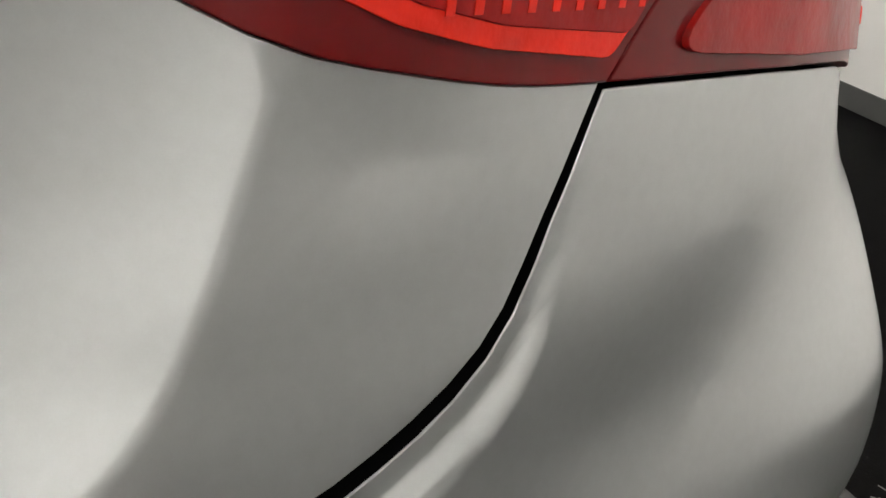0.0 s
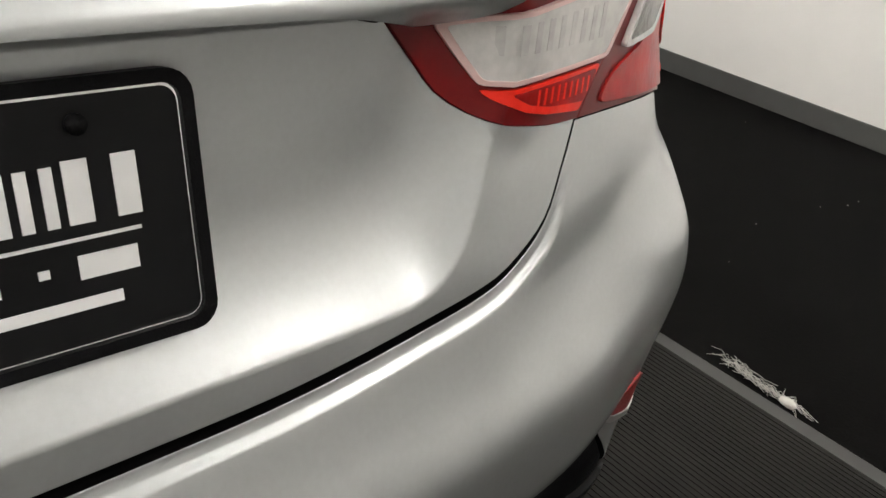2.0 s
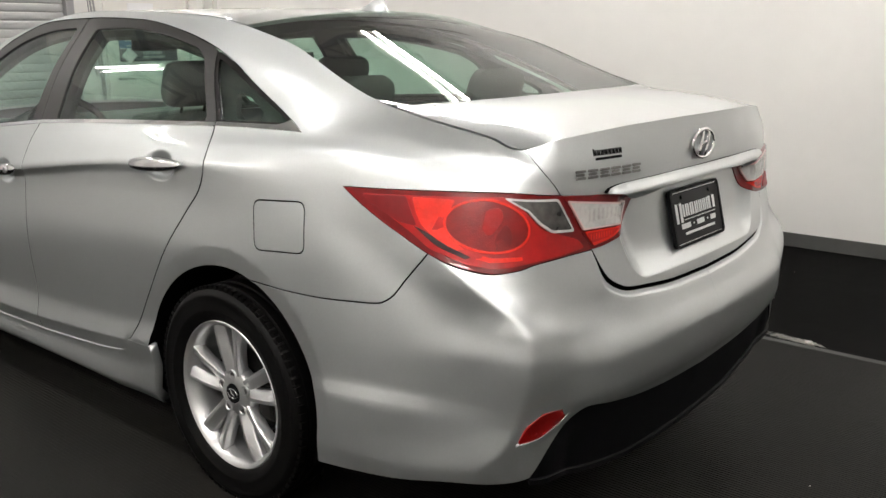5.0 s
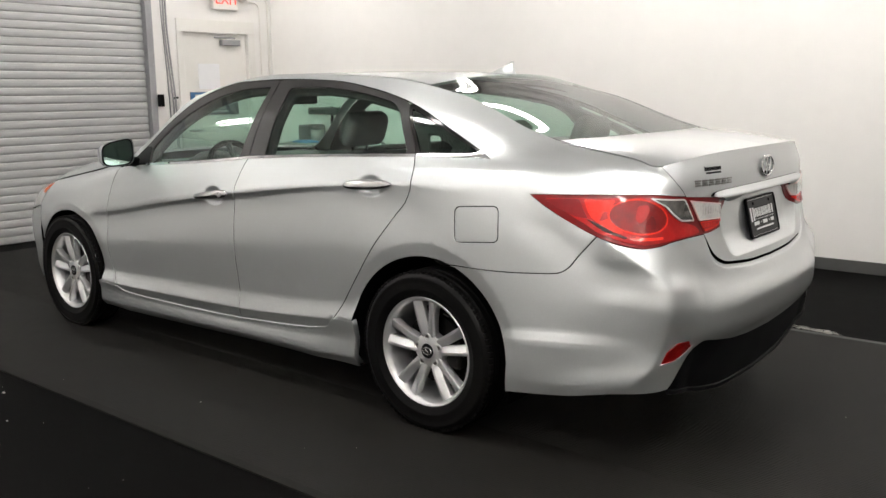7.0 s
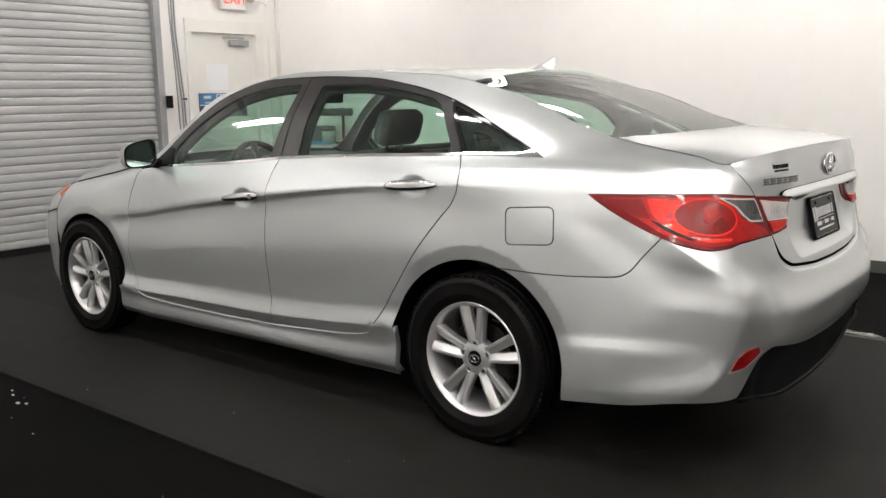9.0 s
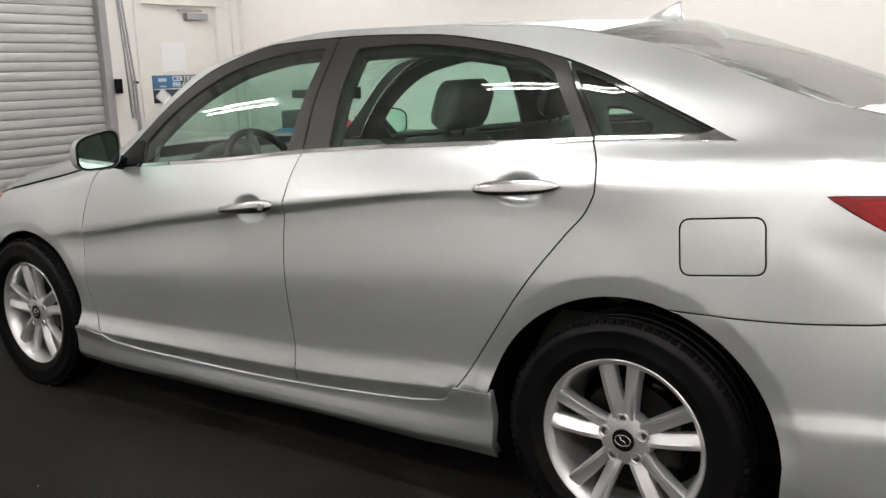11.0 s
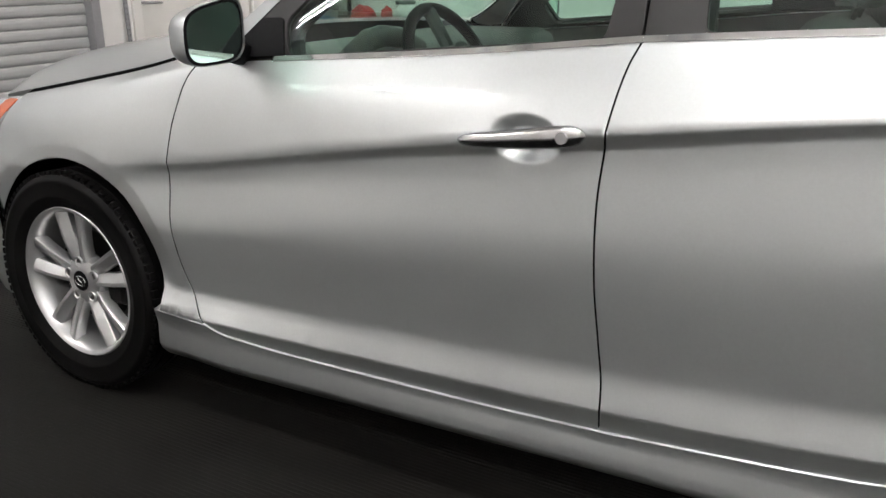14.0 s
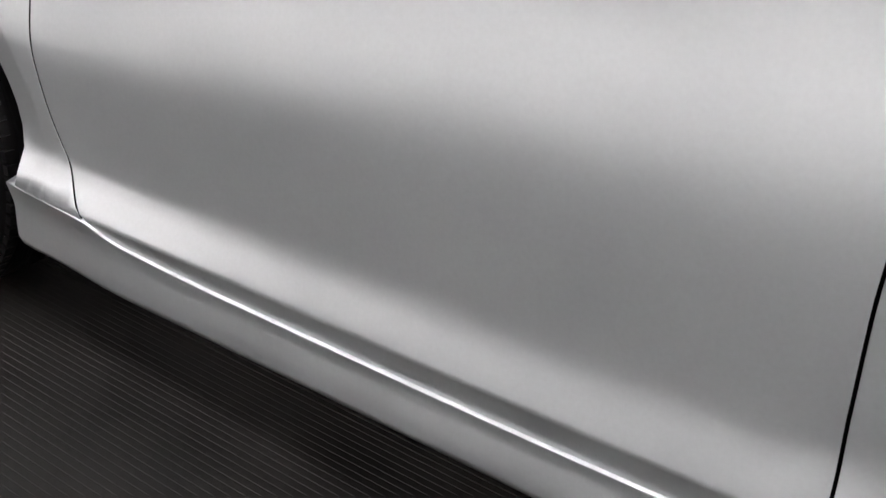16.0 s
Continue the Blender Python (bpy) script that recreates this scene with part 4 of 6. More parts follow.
GLASS_F = rounded([(2.005, 1.008), (2.045, 1.085), (1.942, 1.182), (1.813, 1.268), (1.642, 1.350), (1.415, 1.395), (1.20, 1.402), (1.212, 1.200), (1.222, 1.070)], [0.02, 0.02, 0.05, 0.08, 0.1, 0.1, 0.02, 0.05, 0.015])
GLASS_R = rounded([(1.035, 1.086), (1.052, 1.25), (1.056, 1.396), (0.809, 1.401), (0.582, 1.375), (0.352, 1.332), (0.285, 1.295), (0.175, 1.124)], [0.015, 0.05, 0.02, 0.1, 0.1, 0.03, 0.03, 0.015])
GLASS_Q = rounded([(0.225, 1.302), (0.147, 1.274), (-0.012, 1.208), (-0.178, 1.136), (0.108, 1.128)], [0.015, 0.05, 0.05, 0.015, 0.012])
for s in (1, -1):
    for name, frame_line, glass_line in (("front_window", FRAME_F, GLASS_F), ("rear_side_window", FRAME_R, GLASS_R), ("quarter_window", FRAME_Q, GLASS_Q)):
        w = skin_panel(name, frame_line, BLACK_FILM if name != "quarter_window" else BLACK_EDGE, car, "black framed side window", holes=[glass_line], gap=0.0015, sides=(s,), lift=-0.001, du=0.03)
        skin_panel("glass", glass_line, GLASS, w, "greenish glass", sides=(s,), lift=-0.006, deep=0.004, gap=-0.002, du=0.05, rows=2)
    for line in (BELT_F[BELT_F[:, 0] < 2.06], BELT_R):
        skin_panel("belt_trim", join(line + (0, -0.006), line[::-1] + (0, 0.006)), CHROME, car, "bright belt trim", sides=(s,), lift=0.004, deep=0.01, gap=0.0008, du=0.05, rows=1)
    skin_panel("belt_trim", np.array([(0.118, 1.1100), (0.0, 1.1120), (-0.12, 1.1130), (-0.252, 1.1135), (-0.190, 1.1410), (-0.172, 1.1340), (-0.145, 1.1270), (0.0, 1.1240), (0.118, 1.1220)]), CHROME, car, "bright belt trim ending in a pointed corner", sides=(s,), lift=0.004, deep=0.01, gap=0.0008, du=0.05, rows=1)

# inner trim of pillars and roof rail
TRIM_LINE = join(DLO_TOP, np.array([(2.20, 0.99)]), BELT_F[BELT_F[:, 0] < 2.15], BELT_R[1:])
for s in (1, -1):
    skin_panel("pillar_trim", TRIM_LINE, HEADLINER, car, "dark grey inner pillar trim", holes=[*[inset_line(np.array(h)[::-1] if area2(np.array(h)) < 0 else np.array(h), 0.008) for h in (GLASS_F, GLASS_R)], rounded([(0.095, 1.150), (0.125, 1.215), (0.075, 1.212), (-0.015, 1.165), (-0.01, 1.148)], 0.012)], sides=(s,), lift=-0.04, gap=0.004, deep=0.02, du=0.05, rows=2)

# added near-black sheet: the shade seen through the shut lines, put into its colour
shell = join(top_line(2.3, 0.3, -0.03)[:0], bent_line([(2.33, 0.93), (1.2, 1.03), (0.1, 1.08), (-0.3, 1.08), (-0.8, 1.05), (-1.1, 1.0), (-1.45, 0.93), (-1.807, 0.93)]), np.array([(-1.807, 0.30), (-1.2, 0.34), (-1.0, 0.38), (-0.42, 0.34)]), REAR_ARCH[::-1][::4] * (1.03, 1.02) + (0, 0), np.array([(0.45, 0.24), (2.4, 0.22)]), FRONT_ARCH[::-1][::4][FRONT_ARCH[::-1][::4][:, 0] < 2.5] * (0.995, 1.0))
skin_panel("shade_shell", shell, VOID, car, "added near-black sheet for the shade behind the panels", sides=(1, -1), lift=-0.026, deep=0.004, gap=0, du=0.03, rows=5)
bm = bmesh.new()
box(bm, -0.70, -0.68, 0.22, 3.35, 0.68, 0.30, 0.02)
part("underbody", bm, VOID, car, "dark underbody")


# ---- the bay ----
WALL_Y, FRONT_X, BACK_X, LEFT_Y, TOP_Z = -3.47, 6.0, -3.7, 4.6, 4.2
bm = bmesh.new()
box(bm, BACK_X - 0.2, WALL_Y - 0.2, -0.20, FRONT_X + 0.2, LEFT_Y + 0.2, -0.006)
tagged(part("floor", bm, FLOOR_BLACK), "matt black floor with scattered specks", "floor", kind="structure")
bm = bmesh.new()
box(bm, BACK_X - 0.2, WALL_Y - 0.2, -0.006, FRONT_X + 0.2, WALL_Y, TOP_Z)
tagged(part("wall_right", bm, WHITE_WALL), "plain white painted wall", "wall", kind="structure")
# added wall, never in view: its white throws light back on the car's side
bm = bmesh.new()
box(bm, BACK_X - 0.2, LEFT_Y, -0.006, FRONT_X + 0.2, LEFT_Y + 0.2, TOP_Z)
tagged(part("unseen_wall_left", bm, WHITE_WALL), "plain white painted wall", "wall", kind="structure")
# added wall, never in view: closes the bay and tones the tail's reflections
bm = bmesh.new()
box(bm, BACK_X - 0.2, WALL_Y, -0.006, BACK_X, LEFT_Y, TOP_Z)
tagged(part("unseen_wall_back", bm, UNSEEN_GREY), "added unseen grey wall that dims reflections in the car's tail", "wall", kind="structure")
bm = bmesh.new()
box(bm, FRONT_X, WALL_Y, -0.006, FRONT_X + 0.2, -3.13, TOP_Z)
box(bm, FRONT_X, -3.13, 2.06, FRONT_X + 0.2, -2.21, TOP_Z)
box(bm, FRONT_X, -2.21, -0.006, FRONT_X + 0.2, -1.86, TOP_Z)
box(bm, FRONT_X, -1.86, 3.2, FRONT_X + 0.2, 3.2, TOP_Z)
box(bm, FRONT_X, 3.2, -0.006, FRONT_X + 0.2, LEFT_Y, TOP_Z)
tagged(part("wall_front", bm, WHITE_WALL), "white painted block wall with door openings", "wall", kind="structure")
bm = bmesh.new()
box(bm, BACK_X - 0.2, WALL_Y - 0.2, TOP_Z, FRONT_X + 0.2, LEFT_Y + 0.2, TOP_Z + 0.2)
tagged(part("ceiling", bm, CEILING), "pale roof deck over open steel joists", "ceiling", kind="structure")
bm = bmesh.new()
box(bm, BACK_X, WALL_Y, -0.006, FRONT_X - 0.01, WALL_Y + 0.008, 0.085, 0.002)
tagged(part("baseboard", bm, BASE_GREY), "grey vinyl wall base", "baseboard", kind="structure")

# roller shutter
shutter = tagged(new("roller_shutter"), "closed galvanised roller shutter of curved slats", "shutter")
n_slat, pitch = 42, 0.0765
profile = [(0.0, 0.0), (0.006, 0.004), (0.009, 0.018), (0.0095, 0.040), (0.007, 0.060), (0.004, 0.0665), (-0.006, 0.0690), (-0.006, 0.0740), (0.0, 0.0765)]
me_slat = bpy.data.meshes.new("slat")
v = [(-dx, y, z) for y in (-1.80, 3.15) for dx, z in profile]
k = len(profile)
me_slat.from_pydata(v, [], [(i, i + 1, k + i + 1, k + i) for i in range(k - 1)])
for p in me_slat.polygons:
    p.use_smooth = False
me_slat.materials.append(SHUTTER)
for i in range(n_slat):
    ob = new("slat", me_slat)
    ob.parent = shutter
    ob.location = (FRONT_X + 0.06, 0, i * pitch)
bm = bmesh.new()
box(bm, FRONT_X - 0.02, -1.875, 0, FRONT_X + 0.10, -1.80, 3.2, 0.004)
part("guide_rail", bm, STEEL_GREY, shutter, "grey steel guide rail")
bm = bmesh.new()
box(bm, FRONT_X - 0.02, 3.13, 0, FRONT_X + 0.10, 3.22, 3.2, 0.004)
part("guide_rail", bm, STEEL_GREY, shutter, "grey steel guide rail")

# personnel door
door = tagged(new("door_1"), "closed white steel door with a closer", "door", kind="structure")
bm = bmesh.new()
box(bm, FRONT_X + 0.03, -3.10, 0.0, FRONT_X + 0.075, -2.24, 2.03, 0.002)
part("leaf", bm, WHITE_PAINT, door)
bm = bmesh.new()
for y0, y1, z0, z1 in ((-2.24, -2.16, 0, 2.03), (-3.20, -3.10, 0, 2.03), (-3.20, -2.16, 2.03, 2.17)):
    box(bm, FRONT_X - 0.02, y0, z0, FRONT_X + 0.05, y1, z1, 0.004)
part("door_frame", bm, WHITE_PAINT, door, "white steel frame")

# rubber mat under the car
mat_thing = tagged(new("floor_mat"), "long ribbed dark grey rubber mat under the car", "mat")
bm = bmesh.new()
profile, y = [], -1.53
while y < 1.54:
    deep = 0.0018 if y < 0.7 else 0.0005
    profile += [(y, 0.0), (y + 0.0104, 0.0), (y + 0.0110, -deep), (y + 0.0134, -deep)]
    y += 0.014
profile += [(1.55, 0.0), (1.55, -0.006), (-1.53, -0.006), (-1.53, 0.0)]
ends = [[bm.verts.new((x, py, pz)) for py, pz in profile] for x in (BACK_X + 0.2, 5.7)]
for i in range(len(profile) - 1):
    bm.faces.new((ends[0][i], ends[1][i], ends[1][i + 1], ends[0][i + 1]))
part("mat_sheet", bm, MAT_GREY, mat_thing, "finely ribbed rubber sheet")
for y0, y1 in ((-1.572, -1.53), (1.55, 1.592)):
    bm = bmesh.new()
    box(bm, BACK_X + 0.2, y0, -0.006, 5.7, y1, 0.002, 0.001)
    part("edging", bm, MAT_EDGE if y0 < 0 else MAT_WORN, mat_thing, "lighter grey edging strip" if y0 < 0 else "dark edging strip")

# open-web steel joists under the roof deck
def joist(x):
    j = tagged(new("roof_joist"), "grey open-web steel roof joist", "joist", "roof joists")
    for z in (3.66, 4.14):
        bm = bmesh.new()
        box(bm, -0.05, WALL_Y, z, 0.05, LEFT_Y, z + 0.05, 0.004)
        part("chord", bm, STEEL_GREY, j)
    n = 16
    for k in range(n):
        y0, y1 = WALL_Y + 0.1 + k * (LEFT_Y - WALL_Y - 0.2) / n, WALL_Y + 0.1 + (k + 1) * (LEFT_Y - WALL_Y - 0.2) / n
        bm = bmesh.new()
        rod(bm, (0, y0, 3.69 if k % 2 else 4.16), (0, y1, 4.16 if k % 2 else 3.69), 0.014, 6)
        part("web_rod", bm, STEEL_GREY, j)
    j.location = (x, 0, 0)
    return j


first_joist = joist(-3.4)
for x in (-1.9, -0.4, 0.6, 2.2, 3.8, 5.4):
    copy_thing(first_joist, pose(x, 0, 0))

# ceiling lights, their places guessed
light = tagged(new("ceiling_light"), "twin-tube fluorescent batten hung from the roof", "light", "tube lights")
bm = bmesh.new()
box(bm, -0.64, -0.11, 0.03, 0.64, 0.11, 0.09, 0.01)
part("batten", bm, WHITE_PAINT, light)
for y in (-0.075, 0.075):
    bm = bmesh.new()
    rod(bm, (-0.6, y, 0.0), (0.6, y, 0.0), 0.016, 10)
    part("tube", bm, TUBE, light, "lit white tube", smooth=True)
for x in (-0.5, 0.5):
    bm = bmesh.new()
    rod(bm, (x, 0, 0.085), (x, 0, TOP_Z - 3.3 + 0.002), 0.004, 6)
    part("hanger", bm, STEEL_GREY, light, "thin steel hanger")
# the row at y = 4.1 is added, out of view, to brighten the car
LIGHTS = [(x, y) for y in (-2.1, 1.85, 4.1) for x in (-3.0, -1.0, 1.3, 4.7)]
light.matrix_basis = pose(LIGHTS[0][0], LIGHTS[0][1], 3.3)
for x, y in LIGHTS[1:]:
    copy_thing(light, pose(x, y, 3.3))

# things on the front wall
bm = bmesh.new()
rod(bm, (FRONT_X + 0.03, -2.295, 0.975), (FRONT_X - 0.045, -2.295, 0.975), 0.012, 12)
tube(bm, [(FRONT_X - 0.045, -2.295, 0.975), (FRONT_X - 0.05, -2.36, 0.975), (FRONT_X - 0.045, -2.42, 0.972)], [0.011, 0.011, 0.009], 10)
part("door_handle", bm, STEEL_GREY, door, "grey lever handle", True)
bm = bmesh.new()
box(bm, FRONT_X - 0.03, -2.99, 1.90, FRONT_X + 0.031, -2.74, 1.965, 0.008)
closer = part("door_closer", bm, STEEL_GREY, door, "grey door closer")
bm = bmesh.new()
box(bm, FRONT_X - 0.03, -2.92, 1.975, FRONT_X - 0.012, -2.64, 1.992, 0.003)
part("closer_arm", bm, STEEL_GREY, closer)
paper = bmesh.new()
box(paper, FRONT_X + 0.024, -2.72, 1.425, FRONT_X + 0.031, -2.44, 1.70, 0.001)
tagged(part("paper_notice", paper, PAPER), "plain white sheet taped to the door", "notice")
sign = tagged(new("wall_sign"), "blue and black printed banner on the door", "sign")
bm = bmesh.new()
box(bm, FRONT_X + 0.022, -2.955, 1.138, FRONT_X + 0.0315, -2.315, 1.392, 0.001)
part("sign_board", bm, SIGN_DARK, sign)
bm = bmesh.new()
box(bm, FRONT_X + 0.0205, -2.63, 1.272, FRONT_X + 0.0225, -2.318, 1.389)
part("blue_panel", bm, SIGN_BLUE, sign)
bm = bmesh.new()
box(bm, FRONT_X + 0.0195, -2.953, 1.262, FRONT_X + 0.0225, -2.318, 1.269)
part("dividing_line", bm, PAPER, sign)
bm = bmesh.new()
box(bm, -0.075, -0.003, -0.075, 0.075, 0.003, 0.075, 0.02, pose(0, 0, 0, 0, 45, 0))
bmesh.ops.rotate(bm, cent=(0, 0, 0), matrix=Matrix.Rotation(math.pi / 2, 3, "Z"), verts=bm.verts)
bmesh.ops.scale(bm, vec=(1, 0.8, 0.68), verts=bm.verts)
bmesh.ops.translate(bm, vec=(FRONT_X + 0.018, -2.41, 1.199), verts=bm.verts)
part("white_diamond", bm, PAPER, sign)
for y0, y1, z0, z1 in ((-2.47, -2.375, 1.335, 1.365), (-2.46, -2.39, 1.285, 1.297)):
    bm = bmesh.new()
    box(bm, FRONT_X + 0.018, y0, z0, FRONT_X + 0.021, y1, z1)
    part("printed_mark", bm, SATIN, sign)


def words(text, size, m, mat, parent, name="lettering", depth=0.002):
    """A line of raised letters in the built-in font, reading along local x."""
    cu = bpy.data.curves.new(name, "FONT")
    cu.body, cu.size, cu.extrude = text, size, depth
    cu.materials.append(mat)
    ob = new(name, cu)
    ob.parent = parent
    ob.matrix_basis = m
    return ob


FACING = Matrix(((0, 0, -1, 0), (-1, 0, 0, 0), (0, 1, 0, 0), (0, 0, 0, 1)))
for text, size, y, z in (("CERTIFIED", 0.068, -2.535, 1.337), ("PRE-OWNED", 0.060, -2.535, 1.284), ("CERTIFIED", 0.046, -2.565, 1.205), ("PRE-OWNED", 0.042, -2.565, 1.165)):
    words(text, size, Matrix.Translation((FRONT_X + 0.0185, y, z)) @ FACING, PAPER, sign)
exit_sign = tagged(new("exit_sign"), "white emergency exit sign with twin lamps", "exit sign")
bm = bmesh.new()
box(bm, FRONT_X - 0.06, -2.955, 2.285, FRONT_X + 0.001, -2.62, 2.50, 0.012)
part("housing", bm, EXIT_WHITE, exit_sign)
words("EXIT", 0.155, Matrix.Translation((FRONT_X - 0.062, -2.645, 2.345)) @ FACING, EXIT_GLOW, exit_sign, "lettering", 0.001)
for y in (-2.56, -3.01):
    bm = bmesh.new()
    rod(bm, (FRONT_X - 0.03, y, 2.44), (FRONT_X - 0.09, y, 2.42), 0.045, 16, 0.055)
    part("lamp_head", bm, EXIT_WHITE, exit_sign, "round white lamp head", True)
    bm = bmesh.new()
    rod(bm, (FRONT_X - 0.03, -2.79 + (0.15 if y > -2.79 else -0.15), 2.45), (FRONT_X - 0.03, y, 2.445), 0.012, 8)
    part("lamp_arm", bm, EXIT_WHITE, exit_sign)
for name, label, pts, r in (("conduit", "white painted conduit on the wall", [(FRONT_X - 0.012, -2.95, 2.47), (FRONT_X - 0.012, -3.33, 2.455), (FRONT_X - 0.012, -3.385, 2.44), (FRONT_X - 0.012, -3.41, 2.40), (FRONT_X - 0.012, -3.412, 0.3)], 0.011),
                            ("conduit", "white painted conduit on the wall", [(FRONT_X - 0.012, -2.95, 2.41), (FRONT_X - 0.012, -3.22, 2.395), (FRONT_X - 0.012, -3.27, 2.375), (FRONT_X - 0.012, -3.29, 2.33), (FRONT_X - 0.012, -3.292, 0.4)], 0.008),
                            ("cable", "thin grey cable hanging beside the shutter", [(FRONT_X - 0.01, -1.985, 3.0), (FRONT_X - 0.01, -1.99, 2.2), (FRONT_X - 0.01, -2.02, 1.6), (FRONT_X - 0.01, -2.035, 1.02)], 0.006)):
    bm = bmesh.new()
    tube(bm, pts, r, 8)
    tagged(part(name, bm, WHITE_PAINT if name == "conduit" else STEEL_GREY, None, "", True), label, name)
chain = tagged(new("pull_chain"), "looped steel pull chain of the shutter", "chain")
bm = bmesh.new()
for k in range(150):
    z = 0.62 + k * 0.019
    sway = 0.022 * math.sin(k * 0.021) + (0.05 if z > 1.33 else 0.0) * min(1, (z - 1.33) / 0.7)
    for side in (0.0, 0.030):
        m4 = Matrix.Translation((FRONT_X - 0.03, -2.105 + sway + side * (1 if z > 1.0 else 0.6), z)) @ Matrix.Rotation(math.pi / 2 * (k % 2), 4, "Z")
        box(bm, -0.004, -0.009, -0.012, 0.004, 0.009, 0.012, 0, m4)
tagged(part("chain_links", bm, STEEL_GREY, chain, "small steel links"), kind="stuff")
bm = bmesh.new()
box(bm, FRONT_X - 0.035, -2.125, 1.325, FRONT_X + 0.0005, -2.085, 1.345, 0.003)
part("chain_hook", bm, BLACK_TRIM, chain, "dark wall hook")
box_thing = tagged(new("control_box"), "small black switch box on the guide rail", "switch box")
bm = bmesh.new()
box(bm, FRONT_X - 0.06, -1.935, 1.245, FRONT_X - 0.02, -1.875, 1.372, 0.005)
part("box_body", bm, BLACK_TRIM, box_thing)
bm = bmesh.new()
box(bm, FRONT_X - 0.05, WALL_Y + 0.0005, 1.44, FRONT_X - 0.015, WALL_Y + 0.04, 1.53, 0.004)
tagged(part("alarm_box", bm, YELLOW), "small yellow box on the wall", "switch box")

# workbench along the right wall, with odds and ends on it
bench = tagged(new("workbench"), "grey workbench standing along the white wall", "workbench")
bm = bmesh.new()
box(bm, 3.75, WALL_Y + 0.02, 0.79, 5.35, -2.93, 0.83, 0.006)
part("bench_top", bm, BENCH_GREY, bench)
for x in (3.80, 5.27):
    for y in (WALL_Y + 0.05, -2.99):
        bm = bmesh.new()
        box(bm, x, y, -0.0055, x + 0.05, y + 0.05, 0.792, 0.004)
        part("leg", bm, STEEL_GREY, bench, "grey steel leg")


def lump(name, label, category, x, y, z, rx, ry, rz, mat, seed):
    """A soft crumpled heap."""
    r = random.Random(seed)
    bm = bmesh.new()
    bmesh.ops.create_icosphere(bm, subdivisions=3, radius=1.0)
    for v in bm.verts:
        w = 1 + 0.16 * math.sin(5 * v.co.x + seed) * math.cos(6 * v.co.y + 3 * v.co.z) + r.gauss(0, 0.03)
        v.co = Vector((x + v.co.x * rx * w, y + v.co.y * ry * w, z + max(v.co.z, -0.3) * rz * w + 0.3 * rz * 1.12))
    tagged(part(name, bm, mat, None, "", True), label, category)


lump("red_bag", "crumpled red cloth bag on the workbench", "bag", 4.66, -3.2, 0.832, 0.10, 0.08, 0.075, CLOTH_RED, 3)
lump("red_pouch", "small red cloth pouch on the workbench", "bag", 4.44, -3.2, 0.832, 0.045, 0.045, 0.07, CLOTH_RED, 5)
lump("blue_cloth", "flat blue cloth lying on the workbench", "cloth", 5.10, -3.15, 0.832, 0.19, 0.12, 0.02, CLOTH_BLUE, 8)
lump("dark_rag", "heap of dark grey rag on the workbench", "cloth", 4.12, -3.18, 0.832, 0.13, 0.09, 0.035, DASH, 9)
lump("pale_rag", "pale crumpled rag on the workbench", "cloth", 4.02, -3.05, 0.832, 0.12, 0.08, 0.025, TUB_WHITE, 12)
for name, label, x, r, h, mat in (("white_tub", "white plastic tub with a dark lid", 4.27, 0.07, 0.12, TUB_WHITE), ("clear_tub", "pale plastic tub on the workbench", 4.98, 0.075, 0.15, BENCH_GREY)):
    tub = tagged(new(name), label, "tub")
    turned([(0.001, 0), (r * 0.85, 0), (r, h), (r - 0.006, h), (r * 0.82, 0.01), (0.001, 0.01)], 28, mat, "tub_body", tub, "", Matrix.Translation((x, -3.2, 0.831)) @ Matrix.Rotation(math.pi / 2, 4, "X"))
    turned([(0.001, h + 0.022), (r + 0.004, h + 0.018), (r + 0.005, h - 0.006), (r + 0.001, h - 0.006), (r, h + 0.004), (0.001, h + 0.004)], 28, DASH, "lid", tub, "dark lid", Matrix.Translation((x, -3.2, 0.831)) @ Matrix.Rotation(math.pi / 2, 4, "X"))
machine = tagged(new("bench_machine"), "dark bench machine with an upright column", "machine")
bm = bmesh.new()
box(bm, 5.08, -3.42, 0.8305, 5.30, -3.20, 1.02, 0.02)
part("machine_body", bm, DASH, machine)
bm = bmesh.new()
rod(bm, (4.88, -3.33, 0.8305), (4.88, -3.33, 1.22), 0.016, 12)
box(bm, 4.80, -3.40, 0.8305, 4.96, -3.26, 0.85, 0.006)
part("column", bm, BLACK_TRIM, machine, "dark upright column on a foot")
bm = bmesh.new()
box(bm, 4.76, -3.38, 1.13, 5.22, -3.28, 1.21, 0.02)
part("machine_arm", bm, DASH, machine)
bm = bmesh.new()
box(bm, 4.50, WALL_Y + 0.0005, 1.11, 4.57, WALL_Y + 0.035, 1.22, 0.006)
tagged(part("wall_switch", bm, BLACK_TRIM), "small black switch box on the white wall", "switch box")

# fluff and specks on the floor
fluff = tagged(new("fluff"), "wisp of torn white fluff on the floor", "litter")
rng = random.Random(4)
bm = bmesh.new()
for k in range(90):
    f = rng.random()
    a, l = -0.25 + rng.gauss(0, 0.5) + (math.pi if k % 2 else 0), rng.uniform(0.02, 0.07)
    x, y = -0.91 + 0.20 * f + rng.gauss(0, 0.008), -1.603 - 0.022 * f + rng.gauss(0, 0.006)
    tube(bm, [(x, y, -0.004), (x + l * 0.4 * math.cos(a), y + l * 0.4 * math.sin(a) * 0.5, rng.uniform(0.0, 0.014)), (x + l * math.cos(a), y + l * math.sin(a) * 0.5, -0.002)], 0.0006, 4)
tagged(part("tangle", bm, WISP, fluff, "fine white tangle"), kind="stuff")
bm = bmesh.new()
